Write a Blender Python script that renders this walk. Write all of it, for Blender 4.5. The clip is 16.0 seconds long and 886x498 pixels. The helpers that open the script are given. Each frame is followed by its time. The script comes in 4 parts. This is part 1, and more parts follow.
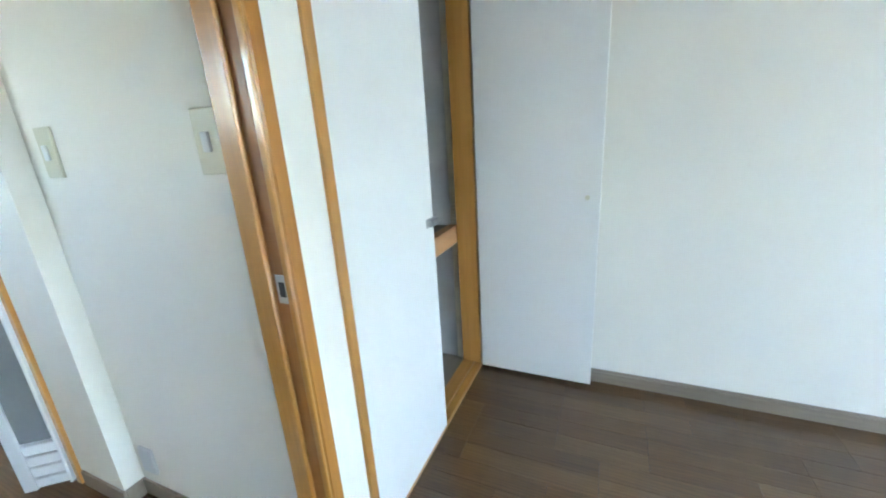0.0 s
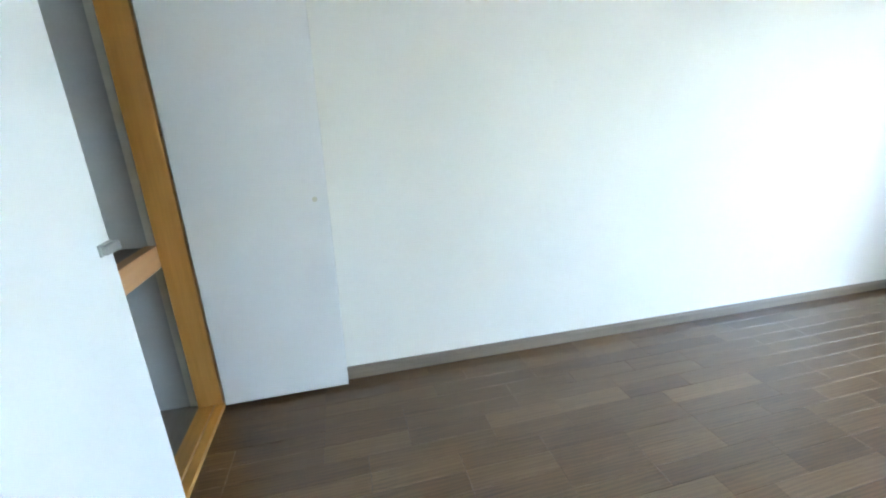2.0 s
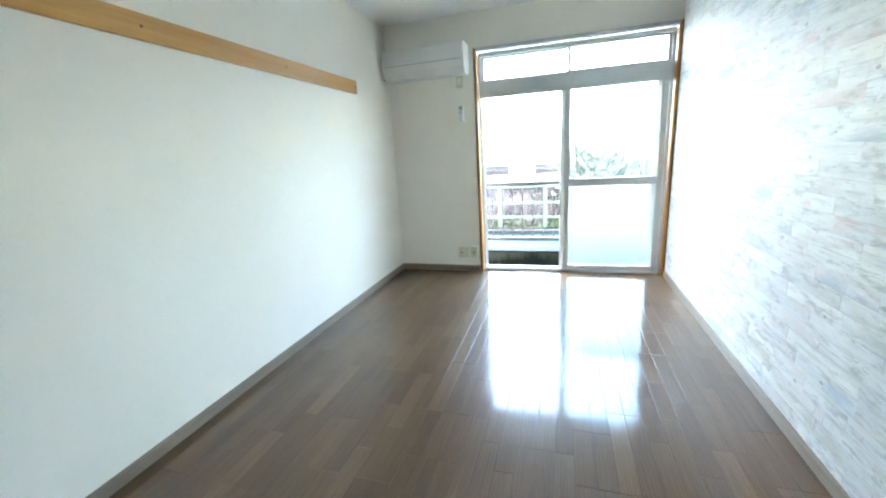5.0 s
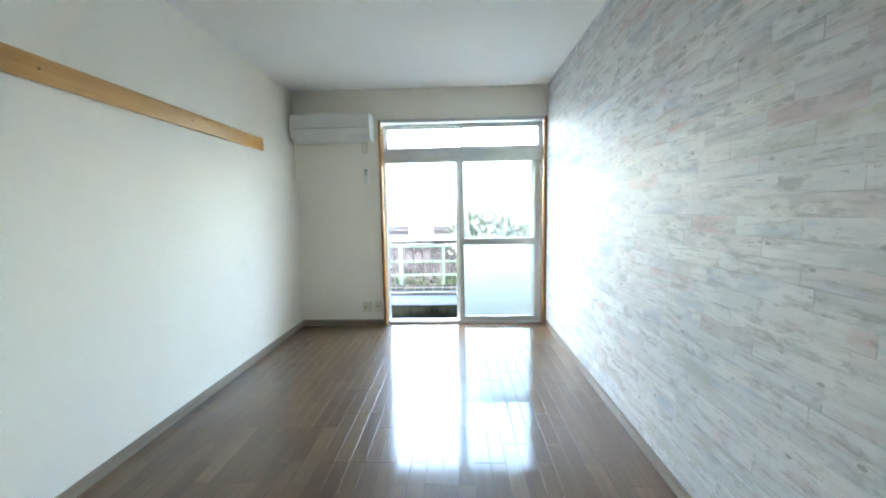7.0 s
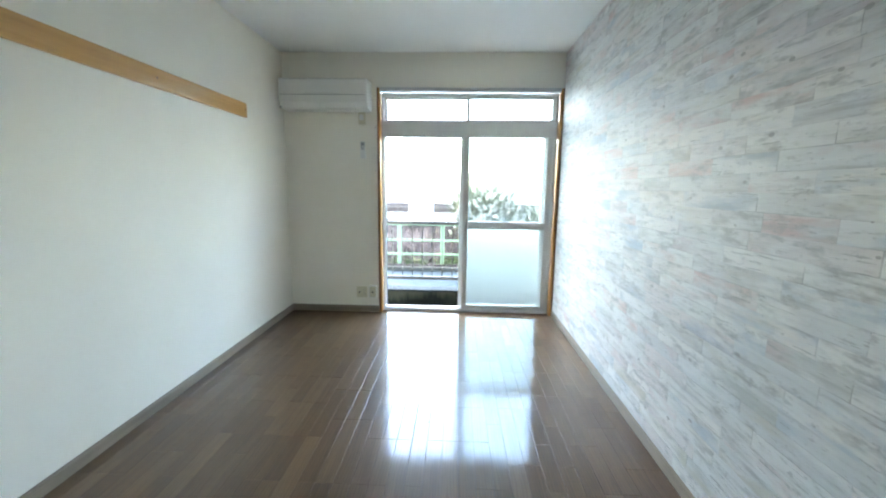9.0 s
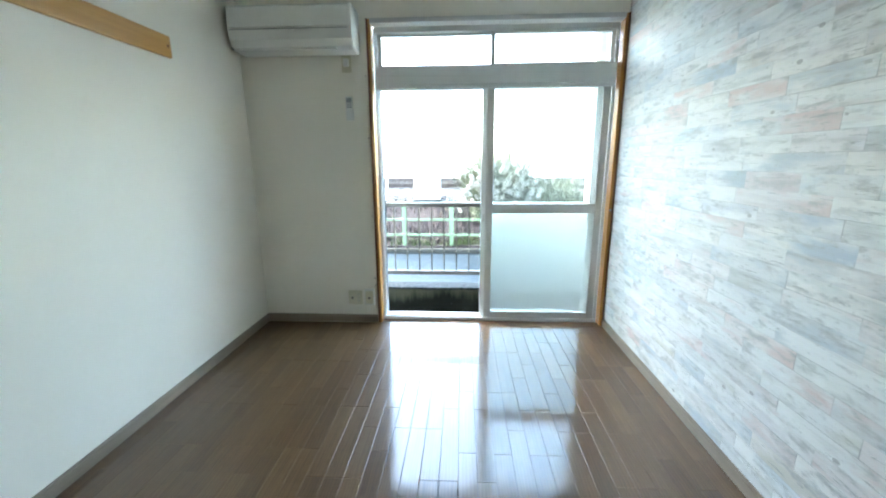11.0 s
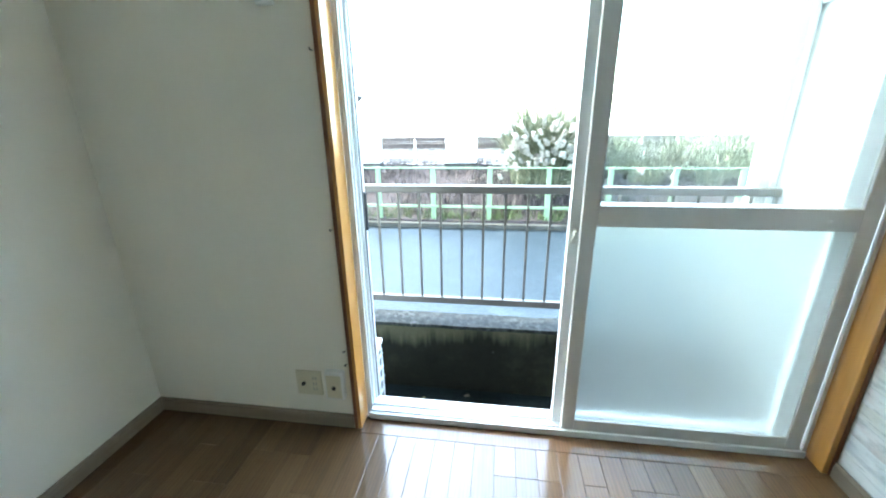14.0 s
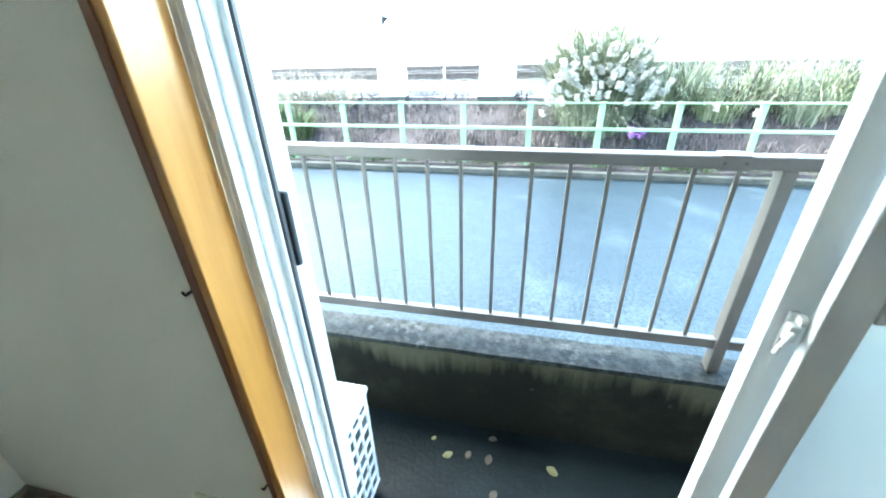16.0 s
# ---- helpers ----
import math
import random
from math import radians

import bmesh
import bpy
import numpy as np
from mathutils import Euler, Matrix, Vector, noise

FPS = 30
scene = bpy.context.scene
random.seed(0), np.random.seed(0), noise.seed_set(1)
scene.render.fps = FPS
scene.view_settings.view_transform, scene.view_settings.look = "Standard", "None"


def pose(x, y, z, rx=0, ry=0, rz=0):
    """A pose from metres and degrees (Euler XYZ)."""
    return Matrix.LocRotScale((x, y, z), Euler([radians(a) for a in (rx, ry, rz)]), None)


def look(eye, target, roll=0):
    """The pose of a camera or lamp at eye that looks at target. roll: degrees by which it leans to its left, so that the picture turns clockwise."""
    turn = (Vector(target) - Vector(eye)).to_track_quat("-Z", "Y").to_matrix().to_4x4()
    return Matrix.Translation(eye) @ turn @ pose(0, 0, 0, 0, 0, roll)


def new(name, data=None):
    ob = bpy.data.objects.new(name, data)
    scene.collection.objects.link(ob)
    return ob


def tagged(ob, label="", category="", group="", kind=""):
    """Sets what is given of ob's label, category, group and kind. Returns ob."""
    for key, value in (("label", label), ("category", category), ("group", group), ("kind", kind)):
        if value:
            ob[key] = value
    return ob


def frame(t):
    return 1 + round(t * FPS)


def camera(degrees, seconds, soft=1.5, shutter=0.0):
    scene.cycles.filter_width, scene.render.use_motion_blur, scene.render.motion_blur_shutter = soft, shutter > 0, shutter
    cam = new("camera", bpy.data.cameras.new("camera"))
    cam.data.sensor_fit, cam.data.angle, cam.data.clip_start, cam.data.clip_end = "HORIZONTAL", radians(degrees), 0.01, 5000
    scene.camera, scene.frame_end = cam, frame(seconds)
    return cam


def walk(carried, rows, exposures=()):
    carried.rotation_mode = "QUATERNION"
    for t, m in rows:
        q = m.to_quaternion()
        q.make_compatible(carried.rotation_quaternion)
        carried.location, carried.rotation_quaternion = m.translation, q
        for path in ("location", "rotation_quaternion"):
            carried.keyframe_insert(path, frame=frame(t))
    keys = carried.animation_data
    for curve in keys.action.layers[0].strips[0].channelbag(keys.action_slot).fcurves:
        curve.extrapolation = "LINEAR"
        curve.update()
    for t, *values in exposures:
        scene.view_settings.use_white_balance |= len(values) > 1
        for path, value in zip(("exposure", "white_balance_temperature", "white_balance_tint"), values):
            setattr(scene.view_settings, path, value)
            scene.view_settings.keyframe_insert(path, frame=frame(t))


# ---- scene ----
cam = camera(97.6, 16.0, soft=2.1)
PATH = [
    (0, (1.608, -3.66, 1.1), (-0.136, -4.449, 0.522), -3.6),
    (0.5, (1.603, -3.669, 1.091), (-0.257, -4.123, 0.513), -3.3),
    (1, (1.587, -3.628, 1.092), (-0.317, -3.689, 0.483), -2.2),
    (1.5, (1.564, -3.63, 1.086), (-0.34, -3.474, 0.496), -2.5),
    (2, (1.547, -3.644, 1.087), (-0.296, -3.177, 0.469), -1.2),
    (2.5, (1.566, -3.681, 1.089), (-0.17, -2.88, 0.503), -2.1),
    (3, (1.631, -3.767, 1.168), (0.1, -2.668, 0.499), -6.0),
    (3.5, (1.567, -3.807, 1.08), (0.177, -2.498, 0.484), -4.8),
    (4, (1.675, -3.742, 1.175), (0.49, -2.246, 0.578), -4.5),
    (4.5, (1.709, -3.773, 1.212), (0.757, -2.1, 0.671), -2.4),
    (5, (1.679, -3.843, 1.222), (1.097, -1.991, 0.744), -3.5),
    (7.5, (1.673, -4.053, 1.21), (1.626, -2.061, 1.035), -0.7),
    (8, (1.613, -4.038, 1.22), (1.589, -2.049, 1.014), -0.6),
    (8.5, (1.659, -3.958, 1.226), (1.614, -1.975, 0.968), -0.9),
    (9, (1.64, -3.731, 1.244), (1.57, -1.757, 0.929), 0.8),
    (11.5, (1.494, -2.57, 1.217), (1.392, -0.624, 0.769), -0.5),
    (12, (1.471, -2.319, 1.211), (1.419, -0.373, 0.755), -0.9),
    (12.5, (1.494, -2.043, 1.185), (1.296, -0.119, 0.675), -0.1),
    (13, (1.448, -1.737, 1.194), (1.262, 0.163, 0.598), -2.4),
    (13.5, (1.427, -1.462, 1.174), (1.211, 0.422, 0.54), -2.3),
    (14, (1.423, -1.206, 1.184), (1.15, 0.67, 0.548), -0.9),
    (14.5, (1.366, -0.971, 1.188), (1.147, 0.899, 0.514), -2.1),
    (15, (1.367, -0.747, 1.164), (1.086, 1.071, 0.38), -2.1),
    (15.5, (1.374, -0.546, 1.159), (0.954, 1.223, 0.327), -1.3),
    (16, (1.343, -0.387, 1.144), (0.931, 1.335, 0.214), -1.7),
]
EXPOSURES = [(0, 6.45, 6450, 6), (2.5, 6.48, 6450, 5), (3.5, 6.46, 6600, 2), (5, 6.10, 6800, 2), (8, 5.72, 7050, 4), (9, 5.56, 7050, 3), (12, 5.34, 6950, -2), (13.5, 5.31, 6950, -3), (14.5, 5.45, 6900, -5), (16, 5.46, 6700, -7)]
walk(cam, [(t, look(eye, target, roll)) for t, eye, target, roll in PATH], EXPOSURES)

# ---- world and light ----
world = bpy.data.worlds.new("sky")
scene.world = world
world.use_nodes = True
wn = world.node_tree
sky = wn.nodes.new("ShaderNodeTexSky")
sky.sky_type = 'NISHITA'
sky.sun_disc = False
sky.sun_elevation = radians(58)
sky.sun_rotation = radians(-83)
sky.air_density, sky.dust_density, sky.ozone_density = 1.0, 2.0, 1.0
wn.nodes["Background"].inputs["Strength"].default_value = 0.15
wn.links.new(sky.outputs[0], wn.nodes["Background"].inputs["Color"])
sun = new("sun", bpy.data.lights.new("sun", 'SUN'))
sun.data.energy, sun.data.angle, sun.data.color = 0.5, radians(25), (1.0, 0.97, 0.92)
sun.matrix_world = look((-6.2, 0.0, 10), (0, 0, 0))

# ---- materials ----
def base_mat(name):
    m = bpy.data.materials.new(name)
    m.use_nodes = True
    nt = m.node_tree
    return m, nt, nt.nodes, nt.links, nt.nodes["Principled BSDF"]


def ramp(nt, fac, stops):
    r = nt.nodes.new("ShaderNodeValToRGB")
    e = r.color_ramp.elements
    while len(e) < len(stops):
        e.new(0.5)
    for el, (p, c) in zip(e, stops):
        el.position, el.color = p, (*c, 1)
    nt.links.new(fac, r.inputs[0])
    return r.outputs[0]


def noise_tex(nt, scale, detail=4, rough=0.55, stretch=None, vector=None, coord="Object"):
    n = nt.nodes.new("ShaderNodeTexNoise")
    n.inputs["Scale"].default_value, n.inputs["Detail"].default_value, n.inputs["Roughness"].default_value = scale, detail, rough
    if vector is None:
        vector = nt.nodes.new("ShaderNodeTexCoord").outputs[coord]
    if stretch:
        mp = nt.nodes.new("ShaderNodeMapping")
        mp.inputs["Scale"].default_value = stretch
        nt.links.new(vector, mp.inputs[0])
        vector = mp.outputs[0]
    nt.links.new(vector, n.inputs["Vector"])
    return n.outputs["Fac"]


def mix(nt, fac, a, b, kind='MIX'):
    x = nt.nodes.new("ShaderNodeMix")
    x.data_type, x.blend_type = 'RGBA', kind
    for sock, v in ((x.inputs[0], fac), (x.inputs[6], a), (x.inputs[7], b)):
        if isinstance(v, (int, float)):
            sock.default_value = v
        elif isinstance(v, tuple):
            sock.default_value = (*v, 1)
        else:
            nt.links.new(v, sock)
    return x.outputs[2]


def math_node(nt, op, a, b=None):
    x = nt.nodes.new("ShaderNodeMath")
    x.operation = op
    for sock, v in zip(x.inputs, (a, b)):
        if v is None:
            continue
        if isinstance(v, (int, float)):
            sock.default_value = v
        else:
            nt.links.new(v, sock)
    return x.outputs[0]


def bump(nt, height, strength, dist):
    b = nt.nodes.new("ShaderNodeBump")
    b.inputs["Strength"].default_value, b.inputs["Distance"].default_value = strength, dist
    nt.links.new(height, b.inputs["Height"])
    nt.links.new(b.outputs[0], nt.nodes["Principled BSDF"].inputs["Normal"])


def surface(name, c1, c2, scale=6, rough=0.5, metal=0.0, fine=120, bumps=0.1, dist=0.001, stretch=None, spread=0.08, coord="Object"):
    """Two-scale mottled surface with fine relief."""
    m, nt, nodes, links, p = base_mat(name)
    big = noise_tex(nt, scale, 4, 0.6, stretch, coord=coord)
    col = ramp(nt, big, [(0.32, c1), (0.68, c2)])
    small = noise_tex(nt, fine, 3, 0.6, stretch, coord=coord)
    col = mix(nt, spread, col, mix(nt, small, (0, 0, 0), (1, 1, 1)), 'OVERLAY')
    links.new(col, p.inputs["Base Color"])
    links.new(ramp(nt, small, [(0.2, (rough * 0.85,) * 3), (0.8, (min(1, rough * 1.15),) * 3)]), p.inputs["Roughness"])
    p.inputs["Metallic"].default_value = metal
    bump(nt, small, bumps, dist)
    return m


def wood(name, dark, light, rough=0.3, along='Z', scale=1.0, coat=0.0):
    m, nt, nodes, links, p = base_mat(name)
    st = {'X': (1.2, 22, 22), 'Y': (22, 1.2, 22), 'Z': (22, 22, 1.2)}[along]
    st = tuple(s * scale for s in st)
    oi = nodes.new("ShaderNodeObjectInfo")
    tc = nodes.new("ShaderNodeTexCoord")
    add = nodes.new("ShaderNodeVectorMath")
    add.operation = 'ADD'
    sc = math_node(nt, 'MULTIPLY', oi.outputs["Random"], 37.0)
    cmb = nodes.new("ShaderNodeCombineXYZ")
    for i in range(3):
        links.new(sc, cmb.inputs[i])
    links.new(tc.outputs["Object"], add.inputs[0])
    links.new(cmb.outputs[0], add.inputs[1])
    g1 = noise_tex(nt, 1.0, 6, 0.62, st, add.outputs[0])
    g2 = noise_tex(nt, 5.0, 4, 0.6, st, add.outputs[0])
    col = ramp(nt, g1, [(0.3, dark), (0.7, light)])
    col = mix(nt, 0.12, col, mix(nt, g2, (0, 0, 0), (1, 1, 1)), 'OVERLAY')
    links.new(col, p.inputs["Base Color"])
    links.new(ramp(nt, g2, [(0.2, (rough * 0.8,) * 3), (0.8, (rough * 1.2,) * 3)]), p.inputs["Roughness"])
    p.inputs["Coat Weight"].default_value = coat
    p.inputs["Coat Roughness"].default_value = 0.12
    bump(nt, g2, 0.08, 0.0006)
    return m


def floor_wood():
    """Dark brown varnished boards, each a little different, slightly wavy gloss."""
    m, nt, nodes, links, p = base_mat("floor_board_varnish")
    oi = nodes.new("ShaderNodeObjectInfo")
    geo = nodes.new("ShaderNodeNewGeometry")
    rnd = math_node(nt, 'FRACT', math_node(nt, 'ADD', oi.outputs["Random"], geo.outputs["Random Per Island"]))
    add = nodes.new("ShaderNodeVectorMath")
    add.operation = 'ADD'
    cmb = nodes.new("ShaderNodeCombineXYZ")
    sh = math_node(nt, 'MULTIPLY', rnd, 53.0)
    links.new(sh, cmb.inputs[0])
    links.new(sh, cmb.inputs[1])
    links.new(geo.outputs["Position"], add.inputs[0])
    links.new(cmb.outputs[0], add.inputs[1])
    g1 = noise_tex(nt, 1.0, 6, 0.65, (28, 2.2, 1), add.outputs[0])
    g2 = noise_tex(nt, 1.0, 4, 0.7, (160, 9, 1), add.outputs[0])
    wave = nodes.new("ShaderNodeTexWave")
    wave.inputs["Scale"].default_value, wave.inputs["Distortion"].default_value = 5.0, 9.0
    wave.inputs["Detail"].default_value = 3
    mp = nodes.new("ShaderNodeMapping")
    mp.inputs["Scale"].default_value = (5, 0.5, 1)
    links.new(add.outputs[0], mp.inputs[0])
    links.new(mp.outputs[0], wave.inputs["Vector"])
    tone = ramp(nt, rnd, [(0.0, (0.099, 0.051, 0.020)), (0.45, (0.119, 0.062, 0.025)), (0.8, (0.135, 0.072, 0.030)), (1.0, (0.158, 0.087, 0.038))])
    col = mix(nt, 0.58, tone, mix(nt, g1, (0.15, 0.15, 0.15), (0.85, 0.85, 0.85)), 'OVERLAY')
    col = mix(nt, 0.16, col, mix(nt, wave.outputs["Fac"], (0.2, 0.2, 0.2), (0.8, 0.8, 0.8)), 'OVERLAY')
    col = mix(nt, math_node(nt, 'MULTIPLY', math_node(nt, 'GREATER_THAN', g2, 0.62), 0.28), col, (0.03, 0.016, 0.01))
    links.new(col, p.inputs["Base Color"])
    p.inputs["Roughness"].default_value = 0.5
    p.inputs["Specular IOR Level"].default_value = 0.15
    p.inputs["Coat Weight"].default_value = 1.0
    p.inputs["Coat IOR"].default_value = 1.55
    worn = noise_tex(nt, 2.2, 5, 0.6, None, geo.outputs["Position"])
    links.new(ramp(nt, worn, [(0.3, (0.08,) * 3), (0.7, (0.16,) * 3)]), p.inputs["Coat Roughness"])
    ripple = noise_tex(nt, 1.0, 3, 0.5, (14, 7, 1), geo.outputs["Position"])
    b = nodes.new("ShaderNodeBump")
    b.inputs["Strength"].default_value, b.inputs["Distance"].default_value = 0.25, 0.002
    links.new(math_node(nt, 'ADD', ripple, math_node(nt, 'MULTIPLY', g2, 0.10)), b.inputs["Height"])
    links.new(b.outputs[0], p.inputs["Normal"])
    links.new(b.outputs[0], p.inputs["Coat Normal"])
    return m


def wallpaper_boards():
    """Printed vinyl wallpaper of white-washed weathered boards."""
    m, nt, nodes, links, p = base_mat("whitewashed_board_wallpaper")
    tc = nodes.new("ShaderNodeTexCoord")
    sep = nodes.new("ShaderNodeSeparateXYZ")
    links.new(tc.outputs["Object"], sep.inputs[0])
    y, z = sep.outputs[1], sep.outputs[2]
    rowf = math_node(nt, 'DIVIDE', z, 0.062)
    row = math_node(nt, 'FLOOR', rowf)
    wn1 = nodes.new("ShaderNodeTexWhiteNoise")
    wn1.noise_dimensions = '1D'
    links.new(row, wn1.inputs["W"])
    off = math_node(nt, 'MULTIPLY', wn1.outputs["Value"], 7.3)
    lng = math_node(nt, 'ADD', math_node(nt, 'MULTIPLY', wn1.outputs["Value"], 0.20), 0.24)
    cellf = math_node(nt, 'ADD', math_node(nt, 'DIVIDE', y, lng), off)
    cell = math_node(nt, 'FLOOR', cellf)
    wn2 = nodes.new("ShaderNodeTexWhiteNoise")
    wn2.noise_dimensions = '2D'
    cmb = nodes.new("ShaderNodeCombineXYZ")
    links.new(row, cmb.inputs[0])
    links.new(cell, cmb.inputs[1])
    links.new(cmb.outputs[0], wn2.inputs["Vector"])
    rnd = wn2.outputs["Value"]
    tone = ramp(nt, rnd, [(0.0, (0.63, 0.63, 0.62)), (0.22, (0.78, 0.78, 0.77)), (0.40, (0.73, 0.735, 0.735)), (0.55, (0.82, 0.80, 0.77)),
                          (0.70, (0.72, 0.66, 0.65)), (0.85, (0.66, 0.675, 0.68)), (1.0, (0.84, 0.83, 0.82))])
    sh = nodes.new("ShaderNodeCombineXYZ")
    links.new(math_node(nt, 'MULTIPLY', rnd, 40.0), sh.inputs[1])
    add = nodes.new("ShaderNodeVectorMath")
    add.operation = 'ADD'
    links.new(tc.outputs["Object"], add.inputs[0])
    links.new(sh.outputs[0], add.inputs[1])
    st = noise_tex(nt, 1.0, 6, 0.7, (1, 3.0, 38), add.outputs[0])
    st2 = noise_tex(nt, 1.0, 5, 0.7, (1, 7, 120), add.outputs[0])
    patch = noise_tex(nt, 1.0, 4, 0.6, (1, 2.6, 9), add.outputs[0])
    col = mix(nt, 0.85, tone, mix(nt, st, (0.15, 0.15, 0.15), (0.85, 0.85, 0.85)), 'OVERLAY')
    col = mix(nt, 0.25, col, mix(nt, st2, (0.1, 0.1, 0.1), (0.9, 0.9, 0.9)), 'OVERLAY')
    # worn paint in faded pink and blue
    hue = nodes.new("ShaderNodeTexWhiteNoise")
    hue.noise_dimensions = '2D'
    c2 = nodes.new("ShaderNodeCombineXYZ")
    links.new(cell, c2.inputs[0])
    links.new(math_node(nt, 'ADD', row, 17.0), c2.inputs[1])
    links.new(c2.outputs[0], hue.inputs["Vector"])
    paint = ramp(nt, hue.outputs["Value"], [(0.0, (0.63, 0.42, 0.41)), (0.3, (0.67, 0.50, 0.47)), (0.45, (0.40, 0.50, 0.60)), (0.7, (0.37, 0.44, 0.49)), (0.85, (0.60, 0.57, 0.47)), (1.0, (0.55, 0.50, 0.45))])
    amt = ramp(nt, patch, [(0.49, (0, 0, 0)), (0.66, (0.85, 0.85, 0.85))])
    col = mix(nt, amt, col, paint)
    # grey smudges left in the whitewash
    smud = noise_tex(nt, 1.0, 5, 0.68, (1, 7, 24), add.outputs[0])
    col = mix(nt, ramp(nt, smud, [(0.53, (0, 0, 0)), (0.65, (0.78, 0.78, 0.78))]), col, (0.37, 0.365, 0.36))
    chip = noise_tex(nt, 1.0, 3, 0.6, (1, 26, 60), tc.outputs["Object"])
    col = mix(nt, ramp(nt, chip, [(0.64, (0, 0, 0)), (0.72, (0.55, 0.55, 0.55))]), col, (0.27, 0.265, 0.26))
    white = noise_tex(nt, 1.0, 4, 0.6, (1, 5, 20), add.outputs[0])
    col = mix(nt, ramp(nt, white, [(0.54, (0, 0, 0)), (0.70, (0.8, 0.8, 0.8))]), col, (0.86, 0.855, 0.84))
    # cracks, knots and board joints
    crack = math_node(nt, 'MULTIPLY', math_node(nt, 'GREATER_THAN', st2, 0.63), 0.72)
    col = mix(nt, ramp(nt, st, [(0.28, (0.55,) * 3), (0.46, (0.0,) * 3)]), col, (0.36, 0.35, 0.34))
    col = mix(nt, crack, col, (0.30, 0.29, 0.28))
    vor = nodes.new("ShaderNodeTexVoronoi")
    vor.inputs["Scale"].default_value = 1.0
    mpv = nodes.new("ShaderNodeMapping")
    mpv.inputs["Scale"].default_value = (1, 7, 12)
    links.new(tc.outputs["Object"], mpv.inputs[0])
    links.new(mpv.outputs[0], vor.inputs["Vector"])
    knot = math_node(nt, 'MULTIPLY', math_node(nt, 'LESS_THAN', vor.outputs["Distance"], 0.085), 0.78)
    col = mix(nt, knot, col, (0.30, 0.28, 0.27))
    fz = math_node(nt, 'FRACT', rowf)
    fy = math_node(nt, 'FRACT', cellf)
    ez = math_node(nt, 'LESS_THAN', fz, 0.035)
    ey = math_node(nt, 'LESS_THAN', fy, 0.010)
    edge = math_node(nt, 'MAXIMUM', ez, ey)
    broken = ramp(nt, noise_tex(nt, 1.0, 3, 0.6, (1, 4, 11), tc.outputs["Object"]), [(0.42, (0.0,) * 3), (0.62, (0.80,) * 3)])
    col = mix(nt, math_node(nt, 'MULTIPLY', edge, broken), col, (0.28, 0.27, 0.27))
    col = mix(nt, 0.22, col, (0.48, 0.48, 0.48))
    links.new(col, p.inputs["Base Color"])
    p.inputs["Roughness"].default_value = 0.54
    p.inputs["Specular IOR Level"].default_value = 0.48
    bump(nt, math_node(nt, 'SUBTRACT', st2, math_node(nt, 'MULTIPLY', edge, 0.5)), 0.25, 0.0012)
    return m


def concrete_mat():
    """Old wet concrete, mossy, its base near-black for shade, pale runs below the coping."""
    m, nt, nodes, links, p = base_mat("old_wet_shaded_concrete")
    tc = nodes.new("ShaderNodeTexCoord")
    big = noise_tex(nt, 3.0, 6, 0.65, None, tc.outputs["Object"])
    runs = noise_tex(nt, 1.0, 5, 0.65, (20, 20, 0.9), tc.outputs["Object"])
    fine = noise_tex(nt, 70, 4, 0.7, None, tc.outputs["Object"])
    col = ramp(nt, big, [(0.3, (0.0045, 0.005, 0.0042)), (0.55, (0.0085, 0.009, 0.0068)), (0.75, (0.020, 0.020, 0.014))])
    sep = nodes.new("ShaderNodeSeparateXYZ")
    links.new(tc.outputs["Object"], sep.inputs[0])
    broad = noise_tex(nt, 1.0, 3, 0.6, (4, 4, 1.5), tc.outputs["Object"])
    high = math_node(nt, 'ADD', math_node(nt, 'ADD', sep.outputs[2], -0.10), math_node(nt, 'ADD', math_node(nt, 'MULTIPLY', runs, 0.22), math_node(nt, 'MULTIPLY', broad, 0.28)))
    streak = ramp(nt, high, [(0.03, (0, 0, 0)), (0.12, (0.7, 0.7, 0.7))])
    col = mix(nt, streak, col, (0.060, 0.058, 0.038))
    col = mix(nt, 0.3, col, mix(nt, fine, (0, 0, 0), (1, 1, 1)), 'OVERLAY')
    links.new(col, p.inputs["Base Color"])
    p.inputs["Roughness"].default_value = 0.65
    bump(nt, fine, 0.5, 0.004)
    return m


def plain(name, color, rough=0.5, metal=0.0):
    return surface(name, tuple(c * 0.94 for c in color), color, 9, rough, metal, 160, 0.05, 0.0005, spread=0.05)


def gritty(name, dark, light, pale, scale, patch, rough, cover=0.5):
    """Coarse-grained mineral surface: dark pores, pale grains, damp patches with wet sheen painted pale."""
    m, nt, nodes, links, p = base_mat(name)
    grain = noise_tex(nt, scale, 3, 0.7)
    broad = noise_tex(nt, patch, 4, 0.6)
    c = mix(nt, ramp(nt, grain, [(0.40, (0, 0, 0)), (0.60, (1, 1, 1))]), dark, light)
    c = mix(nt, ramp(nt, math_node(nt, 'ADD', math_node(nt, 'MULTIPLY', broad, 0.6), math_node(nt, 'MULTIPLY', grain, 0.4)), [(cover, (0, 0, 0)), (cover + 0.10, (1, 1, 1))]), c, pale)
    links.new(c, p.inputs["Base Color"])
    links.new(math_node(nt, 'ADD', math_node(nt, 'MULTIPLY', broad, 0.35), rough - 0.17), p.inputs["Roughness"])
    bump(nt, grain, 0.8, 0.006)
    return m


def clear_glass():
    m, nt, nodes, links, p = base_mat("clear_glass")
    p.inputs["Base Color"].default_value = (0.97, 1.0, 0.99, 1)
    p.inputs["Transmission Weight"].default_value = 0.975
    p.inputs["Roughness"].default_value = 0.0
    p.inputs["IOR"].default_value = 1.45
    return m


